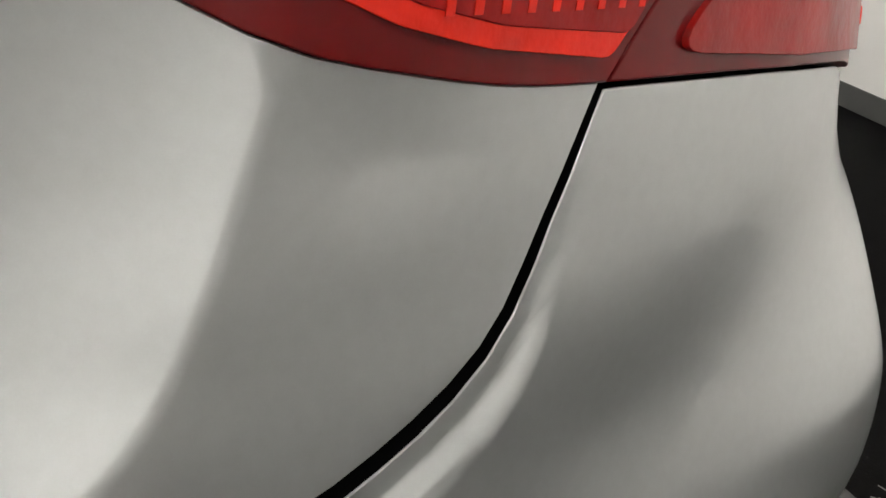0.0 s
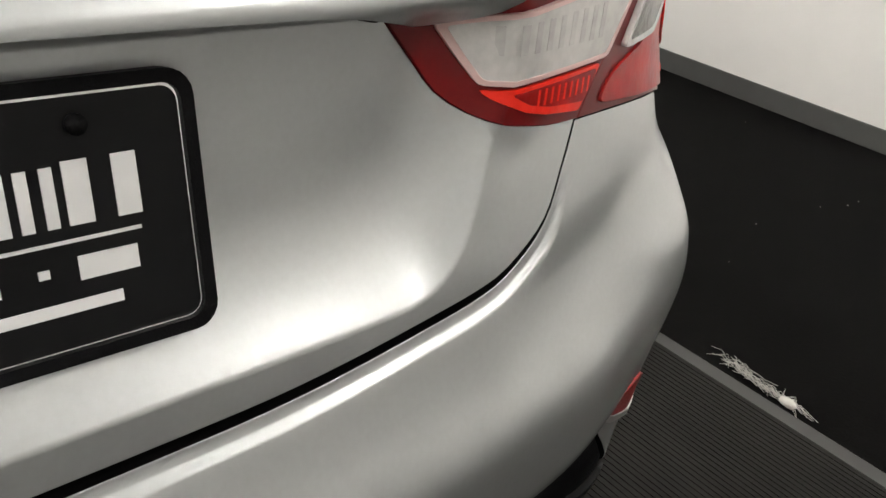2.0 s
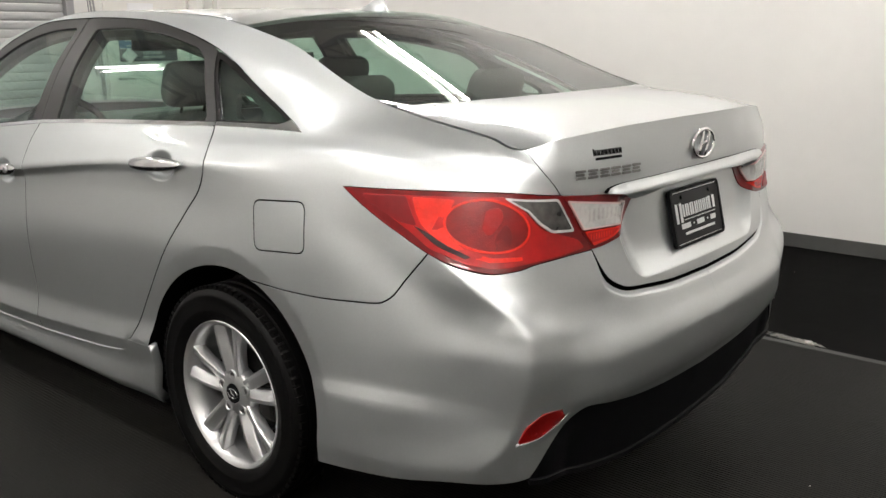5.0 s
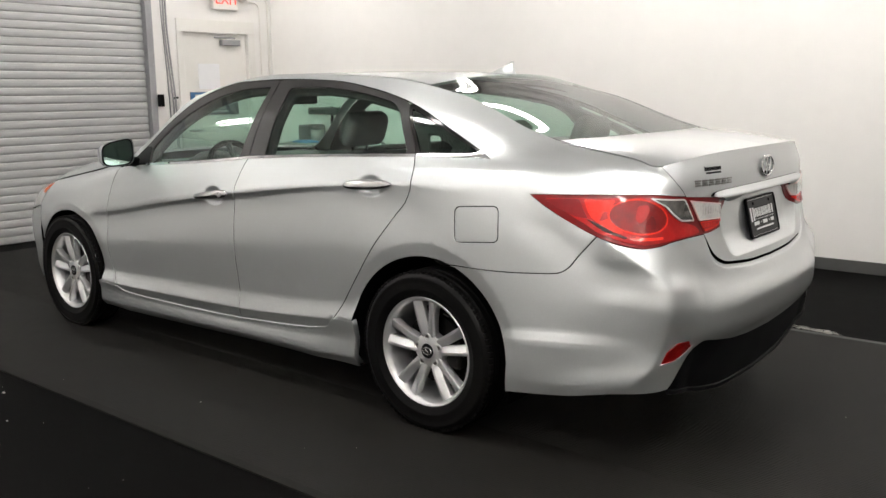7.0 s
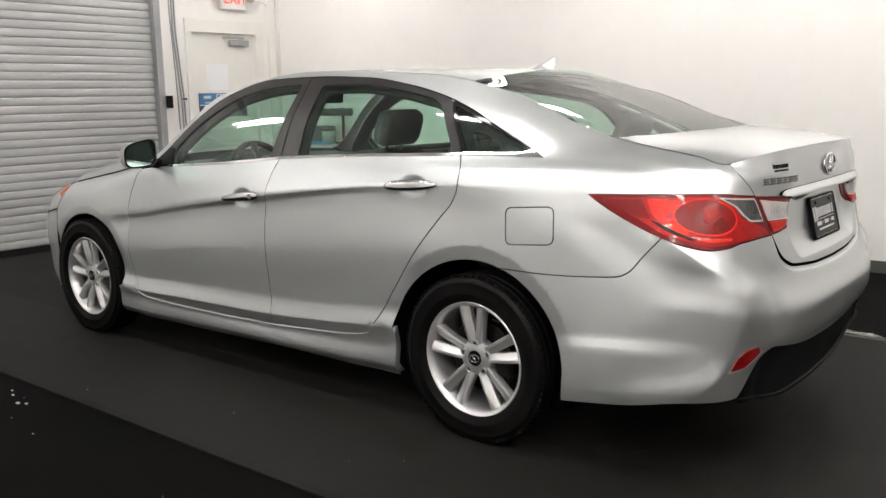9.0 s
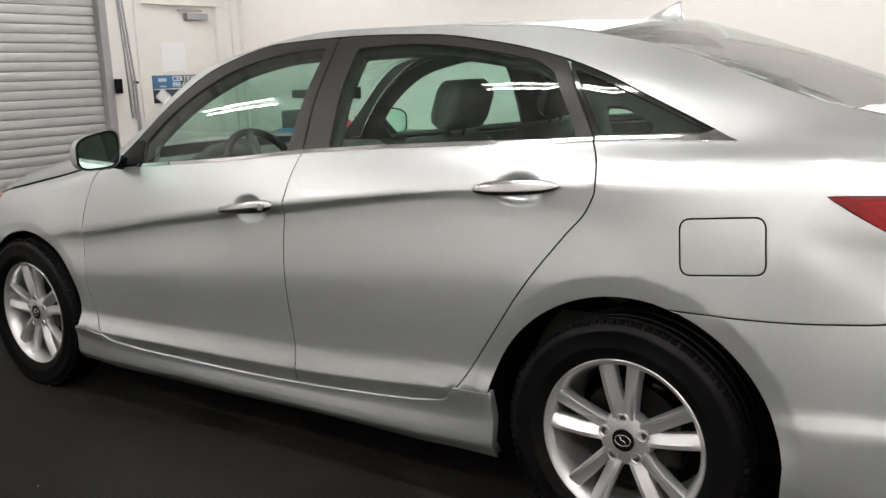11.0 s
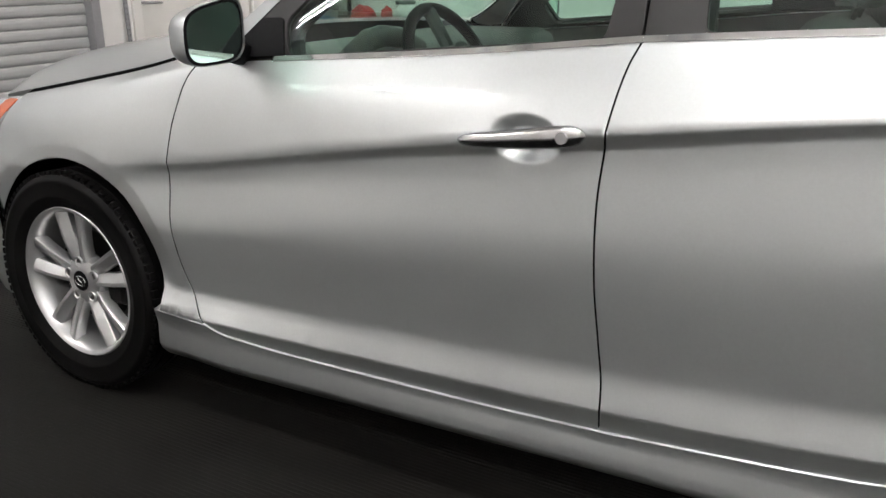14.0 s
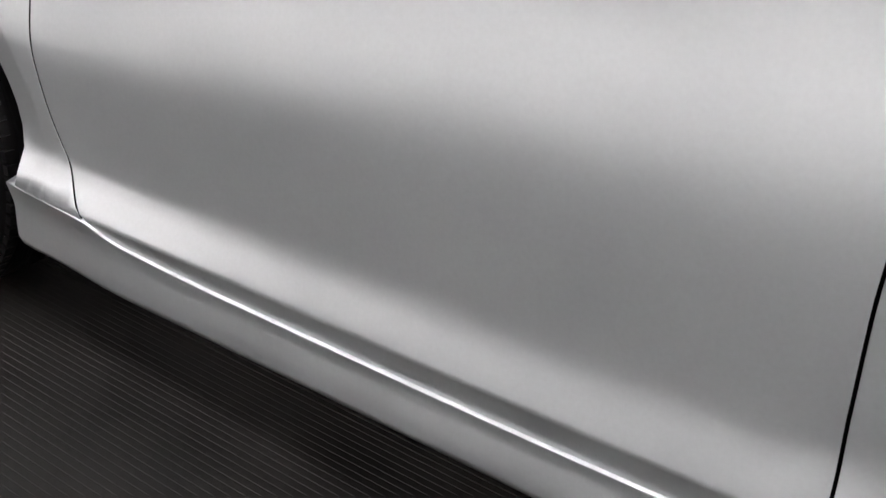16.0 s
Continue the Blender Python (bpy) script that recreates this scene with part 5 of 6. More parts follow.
bmesh.ops.create_icosphere(bm, subdivisions=2, radius=0.016, matrix=Matrix.Translation((-0.885, -1.60, 0.004)) @ Matrix.Diagonal((1.3, 0.8, 0.6, 1)))
for v in bm.verts:
    v.co += Vector((rng.gauss(0, 0.002), rng.gauss(0, 0.002), rng.gauss(0, 0.0015)))
part("tuft", bm, WISP, fluff, "small white tuft", True)
bm = bmesh.new()
for k in range(260):
    x, y, r = rng.uniform(-3.5, 4.5), rng.uniform(-3.3, 3.6), rng.uniform(0.0008, 0.0022)
    z = 0.0 if -1.53 < y < 1.55 else -0.006
    if abs(y) > 1.5 or x < -1.3 or y > 1.0:
        bmesh.ops.create_icosphere(bm, subdivisions=1, radius=r, matrix=Matrix.Translation((x, y, z + r * 0.4)))
for x, y, r in ((2.05, 1.72, 0.007), (2.12, 1.69, 0.006), (1.92, 1.76, 0.010), (1.88, 1.74, 0.008), (1.5, 1.9, 0.004)):
    bmesh.ops.create_icosphere(bm, subdivisions=1, radius=r, matrix=Matrix.Translation((x, y, -0.006 + r * 0.3)) @ Matrix.Diagonal((1.5, 0.9, 0.5, 1)))
tagged(part("floor_specks", bm, WISP), "scattered pale specks of dirt on the floor", "litter", kind="stuff")


# ---- fittings on the car ----
def skin_bar(name, line, high, lift, thick, mat, parent, label="", sides=1, seg=14):
    """A rounded bar laid along a line on the skin; high, lift and thick are given along it."""
    line = np.array(line, float)
    c, n = skin(line[:, 0], line[:, 1]), skin_normal(line[:, 0], line[:, 1], 0.02)
    d = np.gradient(c, axis=0)
    d /= np.linalg.norm(d, axis=1, keepdims=True)
    up = np.cross(n, d)
    up *= np.sign(up[:, 2:3])
    c = c + n * np.asarray(lift)[:, None]
    a = np.arange(seg) * 2 * math.pi / seg
    ca, sa = np.sign(np.cos(a)) * np.abs(np.cos(a)) ** 0.8, np.sign(np.sin(a)) * np.abs(np.sin(a)) ** 0.8
    v = c[:, None] + up[:, None] * (np.asarray(high)[:, None] * ca)[..., None] + n[:, None] * (np.asarray(thick)[:, None] * sa)[..., None]
    k = len(line)
    faces = [(i * seg + j, i * seg + (j + 1) % seg, (i + 1) * seg + (j + 1) % seg, (i + 1) * seg + j) for i in range(k - 1) for j in range(seg)]
    faces += [tuple(range(seg))[::-1], tuple((k - 1) * seg + j for j in range(seg))]
    v = v.reshape(-1, 3) * (1, sides, 1)
    bm = bmesh.new()
    vs = [bm.verts.new(p) for p in v]
    for f in faces:
        bm.faces.new([vs[i] for i in f])
    bmesh.ops.recalc_face_normals(bm, faces=bm.faces)
    return part(name, bm, mat, parent, label, True)


t = np.linspace(0, 1, 24)
for s in (1, -1):
    for door_line, lock in ((((1.497, 0.866), (1.217, 0.900)), True), (((0.450, 0.981), (0.176, 0.999)), False)):
        line = np.array(door_line[0]) + (np.array(door_line[1]) - np.array(door_line[0])) * t[:, None]
        end = np.sqrt(np.clip(1 - (2 * t - 1) ** 6, 0.02, 1))
        handle = skin_bar("door_handle", line, ((0.014 + 0.011 * t) if lock else (0.012 + 0.011 * np.sin(np.pi * t) ** 0.6)) * end, 0.006 + 0.012 * np.sin(np.pi * t) ** 0.6, 0.012 * end, HANDLE, car, "silver pull handle across a dished hollow", s)
        if lock and s == 1:
            c, n = skin(1.258, 0.894)[0], skin_normal(1.258, 0.894)[0]
            bm = bmesh.new()
            rod(bm, c + n * 0.012, c + n * 0.0285, 0.0115, 20)
            rod(bm, c + n * 0.026, c + n * 0.0295, 0.008, 16)
            part("lock", bm, SATIN, handle, "round chrome door lock")


# bright bar over the plate bay
def bar_shape(u, z):
    return 0.002 + 0.016 * np.clip((1.012 - z) / 0.026, 0, 1)


GARNISH = join(bent_line([(-1.807, 1.010), (-1.55, 1.0095), (-1.40, 1.008), (-1.335, 1.002), (-1.318, 0.993)]), bent_line([(-1.318, 0.993), (-1.345, 0.9885), (-1.44, 0.980), (-1.475, 0.9785), (-1.505, 0.983), (-1.56, 0.986), (-1.807, 0.987)])[1:])
skin_panel("black_corner", rounded([(-1.448, 0.966), (-1.458, 0.981), (-1.485, 0.984), (-1.518, 0.976), (-1.526, 0.966), (-1.49, 0.958)], 0.004), PLATE_BLACK, boot_lid, "near-black patch in the bay's top right corner", sides=(-1,), lift=0.0015, gap=0, deep=0.008, du=0.02)
skin_panel("boot_bar", GARNISH, PAINT, boot_lid, "bright silver bar across the boot lid", sides=(1, -1), shape=bar_shape, gap=0, deep=0.03, du=0.012, rows=6, extra=np.array([(q, z) for q in np.linspace(-1.80, -1.40, 60) for z in (0.9925, 0.998, 1.0035)]), clear=0.004)
skin_panel("bar_shadow_gap", join(bent_line([(-1.807, 1.0115), (-1.55, 1.0110), (-1.40, 1.0095), (-1.334, 1.0032), (-1.3165, 0.9935)]), bent_line([(-1.318, 0.993), (-1.335, 1.001), (-1.40, 1.0075), (-1.55, 1.009), (-1.807, 1.0095)])[1:]), VOID, boot_lid, "thin dark joint over the bar", sides=(1, -1), lift=0.0006, gap=0, deep=0.002, du=0.02)

# number plate with its frame; its wording is left as plain bars
plate_top, plate_low = Vector((-1.003, -0.012, 0.943)), Vector((-1.038, -0.012, 0.794))
up = (plate_top - plate_low).normalized()
back = Vector((0, 1, 0)).cross(up)
back = back if back.x < 0 else -back
mid = (plate_top + plate_low) / 2
PLATE = Matrix((Vector((0, -1, 0)), up, back)).transposed().to_4x4()
PLATE.translation = mid + back * 0.004
plate = tagged(new("number_plate"), "black dealer plate with white bars in a chrome-edged frame", "number plate")


def plate_shape(w, h, r, z0, z1, hole=None):
    """A rounded slab in the plate's plane; hole gives a frame."""
    bm = bmesh.new()

    def loop(w, h, r, z):
        out = []
        for cx, cy, a0 in ((w - r, h - r, 0), (-w + r, h - r, 90), (-w + r, -h + r, 180), (w - r, -h + r, 270)):
            for k in range(6):
                a = math.radians(a0 + 18 * k)
                out.append(bm.verts.new((cx + r * math.cos(a), cy + r * math.sin(a), z)))
        return out

    def wall(a, b):
        for i in range(len(a)):
            j = (i + 1) % len(a)
            bm.faces.new((a[i], a[j], b[j], b[i]))

    a, b = loop(w, h, r, z0), loop(w, h, r, z1)
    wall(a, b)
    if hole:
        c, d = loop(*hole, z1), loop(*hole, z0)
        wall(b, c)
        wall(c, d)
        wall(d, a)
    else:
        bm.faces.new(b)
        bm.faces.new(a[::-1])
    bmesh.ops.recalc_face_normals(bm, faces=bm.faces)
    bmesh.ops.transform(bm, matrix=PLATE, verts=bm.verts)
    return bm


part("plate_sheet", plate_shape(0.149, 0.073, 0.012, 0.0, 0.003), PLATE_BLACK, plate, "black plate")
part("plate_frame", plate_shape(0.156, 0.080, 0.016, -0.006, 0.007, (0.148, 0.072, 0.011)), BLACK_TRIM, plate, "black plastic frame")
part("frame_line", plate_shape(0.1485, 0.0725, 0.0115, 0.003, 0.0045, (0.1462, 0.0702, 0.0095)), CHROME, plate, "thin bright border line")


def bar(x0, y0, x1, y1, mat=INK_WHITE, z1=0.0042, skew=0.0, name="printed_bar"):
    bm = bmesh.new()
    box(bm, x0, y0, 0.002, x1, y1, z1)
    for v in bm.verts:
        v.co.x += skew * v.co.y
    bmesh.ops.transform(bm, matrix=PLATE, verts=bm.verts)
    part(name, bm, mat, plate)


for x0, x1, y0, y1 in ((-0.130, -0.092, -0.014, 0.040), (-0.086, -0.062, 0.0, 0.034), (-0.057, -0.033, 0.0, 0.034), (-0.028, -0.004, 0.0, 0.034), (0.001, 0.022, 0.0, 0.034), (0.027, 0.047, 0.0, 0.034), (0.052, 0.072, 0.0, 0.034), (0.077, 0.118, 0.0, 0.036)):
    w = 0.34 * (x1 - x0)
    bar(x0, y0, x0 + w, y1)
    bar(x1 - w, y0, x1, y1)
bar(-0.084, -0.0095, 0.116, -0.0075)
for x0, x1 in ((-0.106, -0.052), (-0.010, 0.036), (0.078, 0.112)):
    bar(x0, -0.032, x1, -0.018)
for x in (-0.034, 0.056):
    bar(x, -0.027, x + 0.006, -0.022)
bar(-0.088, -0.050, 0.100, -0.043)
for x in (-0.088, 0.088):
    bm = bmesh.new()
    rod(bm, (x, 0.055, 0.002), (x, 0.055, 0.007), 0.006, 12)
    bmesh.ops.transform(bm, matrix=PLATE, verts=bm.verts)
    part("screw", bm, BLACK_TRIM, plate, "dark plate screw", True)

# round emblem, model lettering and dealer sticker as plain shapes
emb = bmesh.new()
base_p, base_n = skin(-1.807, 1.069)[0], skin_normal(-1.807, 1.069)[0]
EMB = Matrix((Vector((0, -1, 0)), Vector(base_n).cross(Vector((0, -1, 0))), Vector(base_n))).transposed().to_4x4()
if EMB.col[1].z < 0:
    EMB = Matrix((Vector((0, -1, 0)), -Vector(EMB.col[1][:3]), Vector(base_n))).transposed().to_4x4()
EMB.translation = Vector(base_p)
ring = [Vector((0.066 * math.cos(a), 0.0385 * math.sin(a), 0.005)) for a in np.linspace(0, 2 * math.pi, 49)]
tube(emb, ring, 0.0055, 8)
bmesh.ops.transform(emb, matrix=EMB, verts=emb.verts)
emblem = part("emblem_ring", emb, CHROME, boot_lid, "chrome oval emblem ring", True)
for pts in ([(-0.030, -0.030, 0.005), (-0.026, -0.012, 0.007), (-0.014, 0.012, 0.007), (-0.006, 0.034, 0.005)], [(0.006, -0.034, 0.005), (0.014, -0.012, 0.007), (0.026, 0.012, 0.007), (0.030, 0.030, 0.005)], [(-0.020, -0.004, 0.007), (0.0, 0.003, 0.008), (0.020, 0.004, 0.007)]):
    bm = bmesh.new()
    tube(bm, pts, 0.0055, 8)
    bmesh.ops.transform(bm, matrix=EMB, verts=bm.verts)
    part("emblem_stroke", bm, CHROME, emblem, "chrome emblem stroke", True)


def lid_bar(u0, u1, z0, z1, mat, lift, name, label, slope=0.0):
    skin_panel(name, rounded([(u0, z0), (u1, z0 + slope), (u1, z1 + slope), (u0, z1)], 0.003, 0.01), mat, boot_lid, label, lift=lift, gap=0, deep=lift + 0.001, du=0.02, rows=1)


for k in range(6):
    u = -1.215 - 0.043 * k
    for low, wide in ((0.0, 0.034), (0.008, 0.030), (0.016, 0.034)):
        lid_bar(u - 0.5 * (0.036 - wide), u - wide, 1.033 - 0.0006 * k + low, 1.0378 - 0.0006 * k + low, NUT, 0.004, "chrome_bar", "chrome bar of the model badge")
for k in range(8):
    u = -1.285 - 0.0135 * k
    lid_bar(u, u - 0.0038, 1.083, 1.099 if k == 0 else 1.096, BLACK_TRIM, 0.0012, "sticker_bar", "small black sticker bar")
    lid_bar(u - 0.0062, u - 0.010, 1.083, 1.096, BLACK_TRIM, 0.0012, "sticker_bar", "small black sticker bar")
lid_bar(-1.290, -1.388, 1.073, 1.078, BLACK_TRIM, 0.0012, "sticker_bar", "small black sticker bar")


# wheels
def spoke(bm, angle, spread):
    """One spoke, from the hub out to the rim, leaning off the pair's middle line."""
    rings = []
    for k in range(9):
        f = k / 8
        r = 0.048 + (0.207 - 0.048) * f
        a = math.radians(angle + spread * (1.12 - 0.10 * f))
        half = 0.0178 + 0.0032 * f**2 + 0.002 * (1 - f) ** 3
        face = 0.058 + 0.016 * math.sin(min(1, f * 1.5) * math.pi / 2) - 0.002 * f
        out, side = Vector((math.sin(a), 0, math.cos(a))), Vector((math.cos(a), 0, -math.sin(a)))
        low = 0.002 + 0.010 * math.sin(math.pi * min(1.0, f * 0.75 + 0.12))
        prof = [(half, -0.036), (half, -0.006), (half * 0.82, 0.0), (half * 0.30, 0.0005), (half * 0.05, -0.30 * low), (-half * 0.80, -low), (-half, -low - 0.005), (-half, -0.036)]
        if spread < 0:
            prof = [(-px, dy) for px, dy in prof]
        rings.append([bm.verts.new(out * r + side * px + Vector((0, face + dy, 0))) for px, dy in prof])
    for a, b in zip(rings, rings[1:]):
        for i in range(len(a)):
            j = (i + 1) % len(a)
            bm.faces.new((a[i], a[j], b[j], b[i]))
    bm.faces.new(rings[0])
    bm.faces.new(rings[-1][::-1])


def ring_faces(bm, profile, seg=72):
    rows = [[bm.verts.new((r * math.cos(2 * math.pi * k / seg), y, r * math.sin(2 * math.pi * k / seg))) for k in range(seg)] for r, y in profile]
    for a, b in zip(rows, rows[1:]):
        for k in range(seg):
            bm.faces.new((a[k], a[(k + 1) % seg], b[(k + 1) % seg], b[k]))


def smooth_by_angle(ob, degrees=35):
    me = ob.data
    for p in me.polygons:
        p.use_smooth = True
    bm = bmesh.new()
    bm.from_mesh(me)
    for e in bm.edges:
        e.smooth = e.calc_face_angle(0) < math.radians(degrees)
    bm.to_mesh(me)
    bm.free()
    return ob


def build_wheel(m):
    bm = bmesh.new()
    ring_faces(bm, [(0.183, -0.09), (0.186, -0.02), (0.190, 0.030), (0.197, 0.060), (0.203, 0.076), (0.209, 0.083), (0.2155, 0.086), (0.219, 0.083), (0.219, 0.070)])
    ring_faces(bm, [(0.030, 0.066), (0.050, 0.064), (0.066, 0.057), (0.072, 0.045), (0.072, 0.02)], 40)
    bmesh.ops.scale(bm, vec=(1.05, 1, 1.05), verts=bm.verts)
    bmesh.ops.recalc_face_normals(bm, faces=bm.faces)
    wheel = smooth_by_angle(part("wheel", bm, ALLOY, car, "silver alloy wheel with five pairs of spokes"))
    wheel.matrix_basis = m
    for k in range(5):
        for lean in (10.5, -10.5):
            bm = bmesh.new()
            spoke(bm, 72 * k + 3, lean)
            bmesh.ops.recalc_face_normals(bm, faces=bm.faces)
            bmesh.ops.scale(bm, vec=(1.05, 1, 1.05), verts=bm.verts)
            smooth_by_angle(part("spoke", bm, ALLOY, wheel))
    bm = bmesh.new()
    rod(bm, (-0.10, 0.045, 0.155), (-0.075, 0.052, 0.165), 0.006, 8)
    part("valve", bm, STEEL, wheel, "small tyre valve")
    bm = bmesh.new()
    tread = []
    for y in (0.062, 0.026, -0.026, -0.062):
        tread += [(0.3335, y + 0.006), (0.327, y + 0.004), (0.327, y - 0.004), (0.3335, y - 0.006)]
    ring_faces(bm, [(0.224, 0.080), (0.232, 0.0865), (0.244, 0.091), (0.256, 0.0965), (0.260, 0.0985), (0.265, 0.0985), (0.270, 0.0975), (0.285, 0.0985), (0.300, 0.0965), (0.303, 0.0975), (0.309, 0.0965), (0.312, 0.0945), (0.322, 0.088), (0.330, 0.078)] + tread + [(0.330, -0.078), (0.32, -0.09), (0.29, -0.099), (0.25, -0.097), (0.214, -0.08)], 96)
    bmesh.ops.recalc_face_normals(bm, faces=bm.faces)
    smooth_by_angle(part("tyre", bm, RUBBER, wheel, "black tyre with grooved tread"), 28)
    # tread blocks on the shoulder
    bm = bmesh.new()
    for k in range(84):
        a = 2 * math.pi * k / 84
        c, s_ = math.cos(a), math.sin(a)
        m4 = Matrix(((c, 0, -s_, 0), (0, 1, 0, 0), (s_, 0, c, 0), (0, 0, 0, 1)))
        box(bm, 0.3225, 0.069, -0.0085, 0.3345, 0.0875, 0.0085, 0, m4)
    tagged(part("shoulder_tread", bm, RUBBER, wheel, "notched shoulder tread"), kind="stuff")
    bm = bmesh.new()
    rod(bm, (0, 0.050, 0), (0, 0.0685, 0), 0.030, 32)
    part("hub_cap", bm, PLATE_BLACK, wheel, "black hub cap")
    bm = bmesh.new()
    tube(bm, [(0.022 * math.cos(a), 0.069, 0.015 * math.sin(a)) for a in np.linspace(0, 2 * math.pi, 25)], 0.0018, 6)
    tube(bm, [(-0.008, 0.069, -0.011), (-0.004, 0.0695, 0.0), (0.004, 0.0695, 0.0), (0.008, 0.069, 0.011)], 0.0022, 6)
    part("cap_mark", bm, CHROME, wheel, "small chrome mark", True)
    for k in range(5):
        a = math.radians(72 * k + 3)
        bm = bmesh.new()
        x, z = 0.057 * math.sin(a), 0.057 * math.cos(a)
        ring_faces(bm, [(0.016, 0.058), (0.0165, 0.064), (0.0135, 0.064), (0.0125, 0.052)], 20)
        bmesh.ops.translate(bm, vec=(x, 0.001, z), verts=bm.verts)
        bmesh.ops.recalc_face_normals(bm, faces=bm.faces)
        part("nut_seat", bm, ALLOY, wheel, "round nut seat", True)
        bm = bmesh.new()
        rod(bm, (x, 0.04, z), (x, 0.063, z), 0.0098, 6)
        part("wheel_nut", bm, NUT, wheel, "steel wheel nut")
    bm = bmesh.new()
    rod(bm, (0, -0.03, 0), (0, 0.012, 0), 0.145, 48)
    rod(bm, (0, 0.0, 0), (0, 0.035, 0), 0.075, 32)
    part("brake_disc", bm, STEEL, wheel, "dark steel brake disc")
    bm = bmesh.new()
    box(bm, -0.15, -0.04, -0.065, -0.075, 0.04, 0.065, 0.015)
    part("brake_caliper", bm, STEEL, wheel, "cast brake caliper")
    return wheel


for x, s in ((0.0, 1), (2.795, 1), (0.0, -1), (2.795, -1)):
    build_wheel(pose(x, 0.800 * s, 0.330, 0, 0 if s == 1 else 0, 0 if s == 1 else 180))
for x, r in ((0.0, 0.418), (2.795, 0.386)):
    for s in (1, -1):
        a = np.radians(np.linspace(-18, 198, 40))
        v, f = [], []
        rim_y = skin(x + r * np.cos(a), np.maximum(0.315 + r * 0.985 * np.sin(a), 0.20))[:, 1] - 0.014
        for row_y in (rim_y, 0 * rim_y + 0.60):
            v += [(x + r * math.cos(q), s * y, 0.315 + r * 0.985 * math.sin(q)) for q, y in zip(a, row_y)]
        v += [(x + r * math.cos(q), s * 0.60, 0.315 + r * math.sin(q)) for q in a] + [(x, s * 0.60, 0.315)]
        k = len(a)
        f = [(i, i + 1, k + i + 1, k + i) for i in range(k - 1)] + [(2 * k + i, 2 * k + i + 1, 3 * k) for i in range(k - 1)]
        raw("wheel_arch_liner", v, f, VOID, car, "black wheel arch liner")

# front end
FRONT_BUMPER = join(np.array([(3.152, 0.42), (3.135, 0.595), (3.158, 0.70)]), bent_line([(3.158, 0.695), (3.4, 0.66), (3.7, 0.66), (4.314, 0.70)]), bent_line([(4.314, 0.185), (3.6, 0.185), (3.2, 0.20)]), np.array([(3.155, 0.26)]))
skin_panel("front_bumper", FRONT_BUMPER, PAINT, car, "silver front bumper", sides=(1, -1), du=0.04)
for s in (1, -1):
    head = skin_panel("headlamp", join(bent_line([(3.045, 0.852), (3.2, 0.838), (3.45, 0.795), (3.7, 0.745)]), bent_line([(3.7, 0.665), (3.4, 0.665), (3.165, 0.70)]), bent_line([(3.165, 0.705), (3.11, 0.77), (3.065, 0.84)])), CLEAR_LENS, car, "swept clear headlamp", sides=(s,), gap=0.002, du=0.03)
    skin_panel("side_marker", rounded([(3.06, 0.842), (3.13, 0.838), (3.17, 0.79), (3.12, 0.775), (3.085, 0.81)], 0.008), AMBER, head, "amber side marker", sides=(s,), lift=0.002, gap=0, deep=0.004, du=0.02)
    # inner wheel arch and nose filler
    skin_panel("mirror_sail", rounded([(2.24, 0.99), (2.13, 1.085), (2.055, 1.088), (2.015, 1.005)], 0.01), BLACK_TRIM, car, "black corner panel at the mirror", sides=(s,), lift=0.004, gap=0, deep=0.008, du=0.03)

# door mirrors
for s in (1, -1):
    bm = bmesh.new()
    rows = []
    for f in np.linspace(0, 1, 9):
        w, h = 0.092 * (1 - f**3.0) + 0.006, 0.064 * (1 - f**2.6) + 0.006
        cx, cy, cz = 2.108 + 0.115 * f, 0.922 + 0.004 * f - 0.01 * f, 1.062 + 0.0 * f
        row = []
        for k in range(28):
            a = 2 * math.pi * k / 28
            c, q = math.cos(a), math.sin(a)
            yy = w * math.copysign(abs(c) ** 0.55, c)
            zz = h * math.copysign(abs(q) ** 0.55, q) * (1 + 0.10 * (-yy / 0.09))
            row.append(bm.verts.new((cx + 0.10 * (-yy) * 0.25 * (1 - f), s * (cy + yy), cz + zz + 0.10 * -yy)))
        rows.append(row)
    for a, b in zip(rows, rows[1:]):
        for k in range(28):
            bm.faces.new((a[k], a[(k + 1) % 28], b[(k + 1) % 28], b[k]))
    bm.faces.new(rows[-1])
    bmesh.ops.recalc_face_normals(bm, faces=bm.faces)
    mirror = part("door_mirror", bm, PAINT, car, "silver door mirror housing", True)
    for nm, sc, dx, mt, lb in (("mirror_bezel", 0.97, 0.004, BLACK_TRIM, "black mirror bezel"), ("mirror_glass", 0.88, 0.0015, MIRROR, "greenish mirror glass")):
        bm = bmesh.new()
        loop = []
        for k in range(28):
            a = 2 * math.pi * k / 28
            c, q = math.cos(a), math.sin(a)
            yy = 0.098 * sc * math.copysign(abs(c) ** 0.55, c)
            zz = 0.070 * sc * math.copysign(abs(q) ** 0.55, q) * (1 + 0.10 * (-yy / 0.09))
            loop.append(bm.verts.new((2.108 + dx + 0.025 * (-yy), s * (0.922 + yy), 1.062 + zz + 0.10 * -yy)))
        fc = bm.faces.new(loop)
        bmesh.ops.recalc_face_normals(bm, faces=bm.faces)
        if fc.normal.x > 0:
            bmesh.ops.reverse_faces(bm, faces=[fc])
        part(nm, bm, mt, mirror, lb)
    bm = bmesh.new()
    tube(bm, [(2.16, s * 0.785, 1.005), (2.15, s * 0.83, 1.012), (2.14, s * 0.87, 1.02)], [0.03, 0.026, 0.022], 10)
    part("mirror_arm", bm, BLACK_TRIM, mirror, "black mirror arm", True)

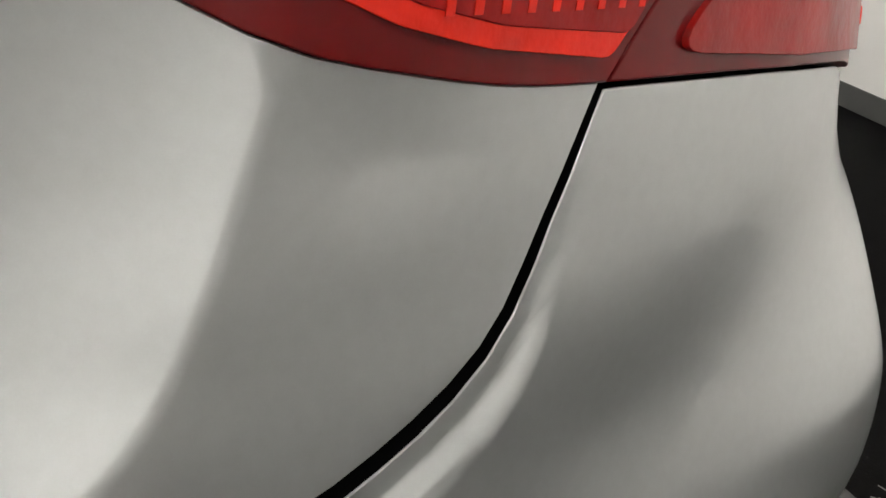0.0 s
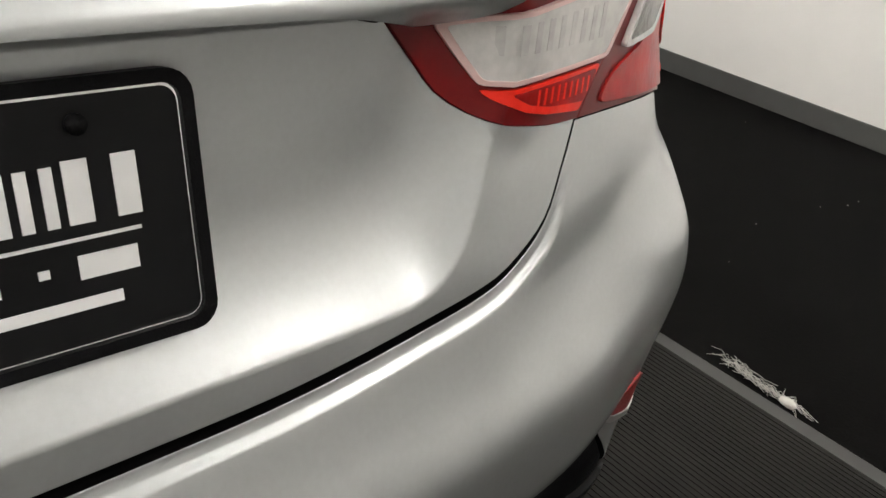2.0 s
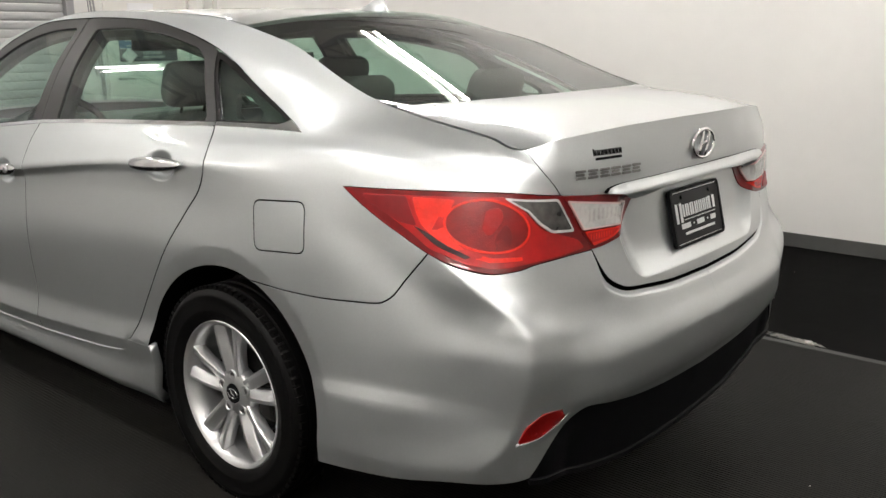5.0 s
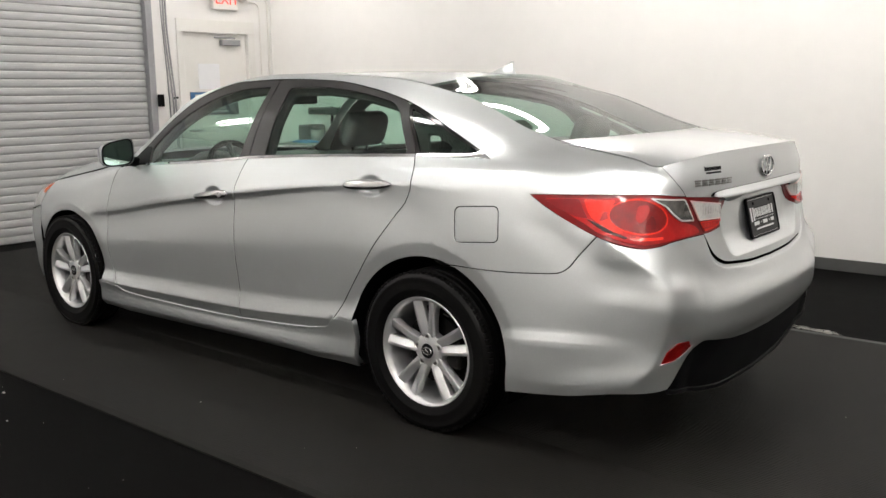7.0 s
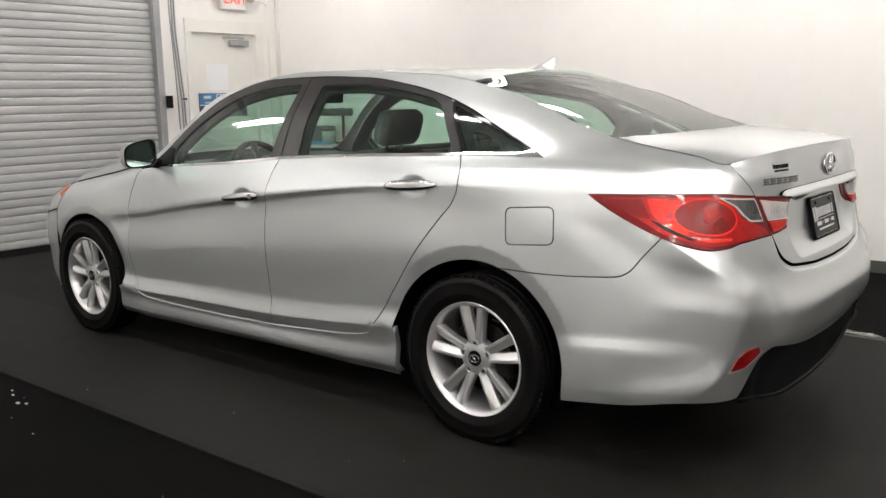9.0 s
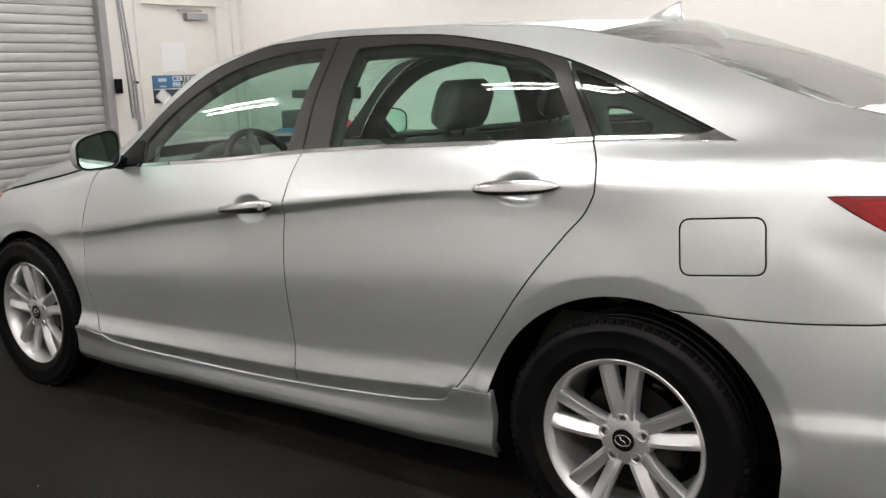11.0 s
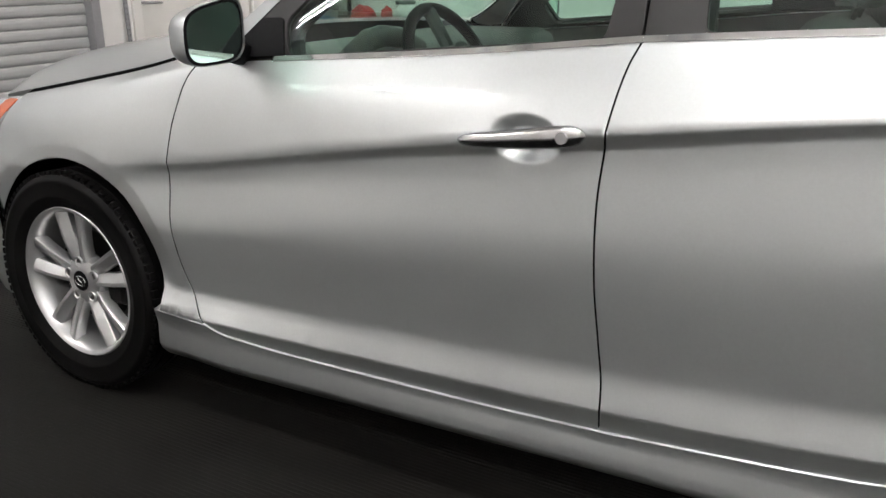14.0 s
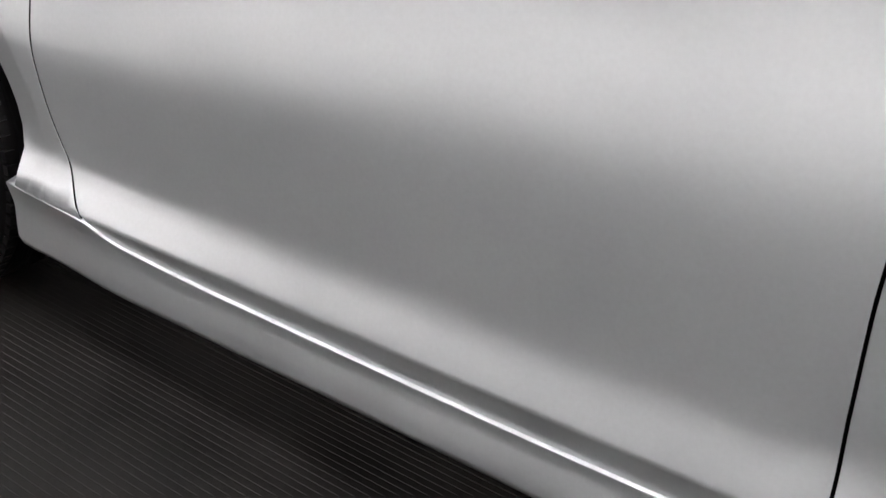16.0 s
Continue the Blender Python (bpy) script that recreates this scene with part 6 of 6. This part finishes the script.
# roof fin aerial
bm = bmesh.new()
for zz, w, x0, x1 in ((1.434, 0.034, 0.150, 0.345), (1.447, 0.030, 0.158, 0.335), (1.458, 0.016, 0.166, 0.300), (1.475, 0.010, 0.172, 0.255), (1.492, 0.006, 0.174, 0.215), (1.506, 0.003, 0.172, 0.186)):
    xm, xr = (x0 + x1) / 2, (x1 - x0) / 2
    [bm.verts.new((xm + xr * math.cos(a), w * math.sin(a), zz)) for a in np.linspace(0, 2 * math.pi, 21)[:-1]]
bm.verts.ensure_lookup_table()
for i in range(5):
    for k in range(20):
        bm.faces.new((bm.verts[i * 20 + k], bm.verts[i * 20 + (k + 1) % 20], bm.verts[i * 20 + 20 + (k + 1) % 20], bm.verts[i * 20 + 20 + k]))
bm.faces.new([bm.verts[100 + k] for k in range(20)])
bmesh.ops.recalc_face_normals(bm, faces=bm.faces)
part("roof_aerial", bm, PAINT, car, "silver shark fin aerial", True)

# cabin
sheet("headlining", top_sheet(0.20, 1.47, 0.16, 1.62, 20, 21, edge=0.03, low=0.045), HEADLINER, car, "dark grey headlining")
bm = bmesh.new()
box(bm, 0.45, -0.60, 0.30, 2.33, 0.60, 0.36, 0.01)
part("cabin_floor", bm, DASH, car, "dark cabin floor")
bm = bmesh.new()
box(bm, -0.62, -0.64, 0.95, 0.02, 0.64, 1.09, 0.03)
part("parcel_shelf", bm, DASH, car, "dark parcel shelf")


def cushion(bm, x0, y0, z0, x1, y1, z1, r, m=None):
    box(bm, x0, y0, z0, x1, y1, z1, r, m)


def seat(x, y, w, tall, parent_name, label):
    bm = bmesh.new()
    lean = Matrix.Translation((x, y, 0.62)) @ Matrix.Rotation(math.radians(-20), 4, "Y")
    cushion(bm, -0.07, -w, 0.0, 0.07, w, tall, 0.055, lean)
    st = part("seat_back", bm, SEAT_GREY, car, label, True)
    bm = bmesh.new()
    box(bm, x - 0.02, y - w, 0.42, x + 0.52, y + w, 0.60, 0.05)
    part("seat_cushion", bm, SEAT_GREY, st, "grey seat cushion", True)
    return st, lean


def head_rest(st, lean, y, tall, w=0.125):
    bm = bmesh.new()
    cushion(bm, -0.055, y - w, tall + 0.035, 0.045, y + w, tall + 0.215, 0.05, lean)
    part("headrest", bm, SEAT_GREY, st, "padded grey headrest", True)
    for d in (-0.05, 0.05):
        bm = bmesh.new()
        rod(bm, lean @ Vector((-0.005, y + d, tall - 0.03)), lean @ Vector((-0.005, y + d, tall + 0.06)), 0.006, 8)
        part("headrest_post", bm, STEEL, st, "steel headrest post", True)


for y in (0.37, -0.37):
    st, lean = seat(1.02, y, 0.24, 0.50, "front_seat", "grey cloth front seat")
    head_rest(st, lean, 0, 0.49, 0.14)
st, lean = seat(0.16, 0.0, 0.62, 0.47, "rear_seat", "grey cloth rear bench seat")
for y in (0.36, -0.36):
    head_rest(st, lean, y, 0.45, 0.14)
bm = bmesh.new()
box(bm, 1.95, -0.68, 0.72, 2.45, 0.68, 0.985, 0.06)
dash = part("dashboard", bm, DASH, car, "dark grey dashboard", True)
bm = bmesh.new()
hood = [(2.02, 0.20, 0.975), (2.03, 0.30, 1.015), (2.03, 0.37, 1.022), (2.03, 0.44, 1.015), (2.02, 0.54, 0.975)]
tube(bm, hood, 0.03, 10)
part("gauge_hood", bm, DASH, dash, "hooded gauge cluster", True)
bm = bmesh.new()
W0 = Matrix.Translation((1.80, 0.37, 0.93)) @ Matrix.Rotation(math.radians(-64), 4, "Y")
ringp = [W0 @ Vector((0.185 * math.cos(a), 0.185 * math.sin(a), 0)) for a in np.linspace(0, 2 * math.pi, 41)]
tube(bm, ringp, 0.016, 10)
wheel_ob = part("steering_wheel", bm, BLACK_TRIM, car, "dark steering wheel rim", True)
bm = bmesh.new()
for a in (0, 180, 90 + 180):
    q = math.radians(a + 90)
    rod(bm, W0 @ Vector((0, 0, 0.02)), W0 @ Vector((0.178 * math.cos(q), 0.178 * math.sin(q), 0)), 0.018, 8)
rod(bm, W0 @ Vector((0, 0, 0.0)), W0 @ Vector((0, 0, 0.05)), 0.07, 20)
part("wheel_boss", bm, DASH, wheel_ob, "grey wheel boss and spokes")
bm = bmesh.new()
box(bm, 1.66, -0.13, 1.305, 1.69, 0.11, 1.37, 0.014)
rear_mirror = part("rear_view_mirror", bm, BLACK_TRIM, car, "black rear-view mirror")
bm = bmesh.new()
rod(bm, (1.69, -0.01, 1.35), (1.76, -0.01, 1.41), 0.012, 8)
part("mirror_stem", bm, BLACK_TRIM, rear_mirror)
for s in (1, -1):
    skin_panel("door_card", join(BELT_F[BELT_F[:, 0] < 2.25] + (0, -0.006), BELT_R[1:] + (0, -0.006), np.array([(0.14, 1.02), (0.36, 0.86), (0.56, 0.5), (2.25, 0.45)])), DASH, car, "dark inner door trim", sides=(s,), lift=-0.05, gap=0, deep=0.004, du=0.08, rows=1)
bm = bmesh.new()
box(bm, -0.545, 0.50, 1.183, -0.49, 0.56, 1.186)
ob = part("window_sticker", bm, PAPER, rear_window, "small white sticker")
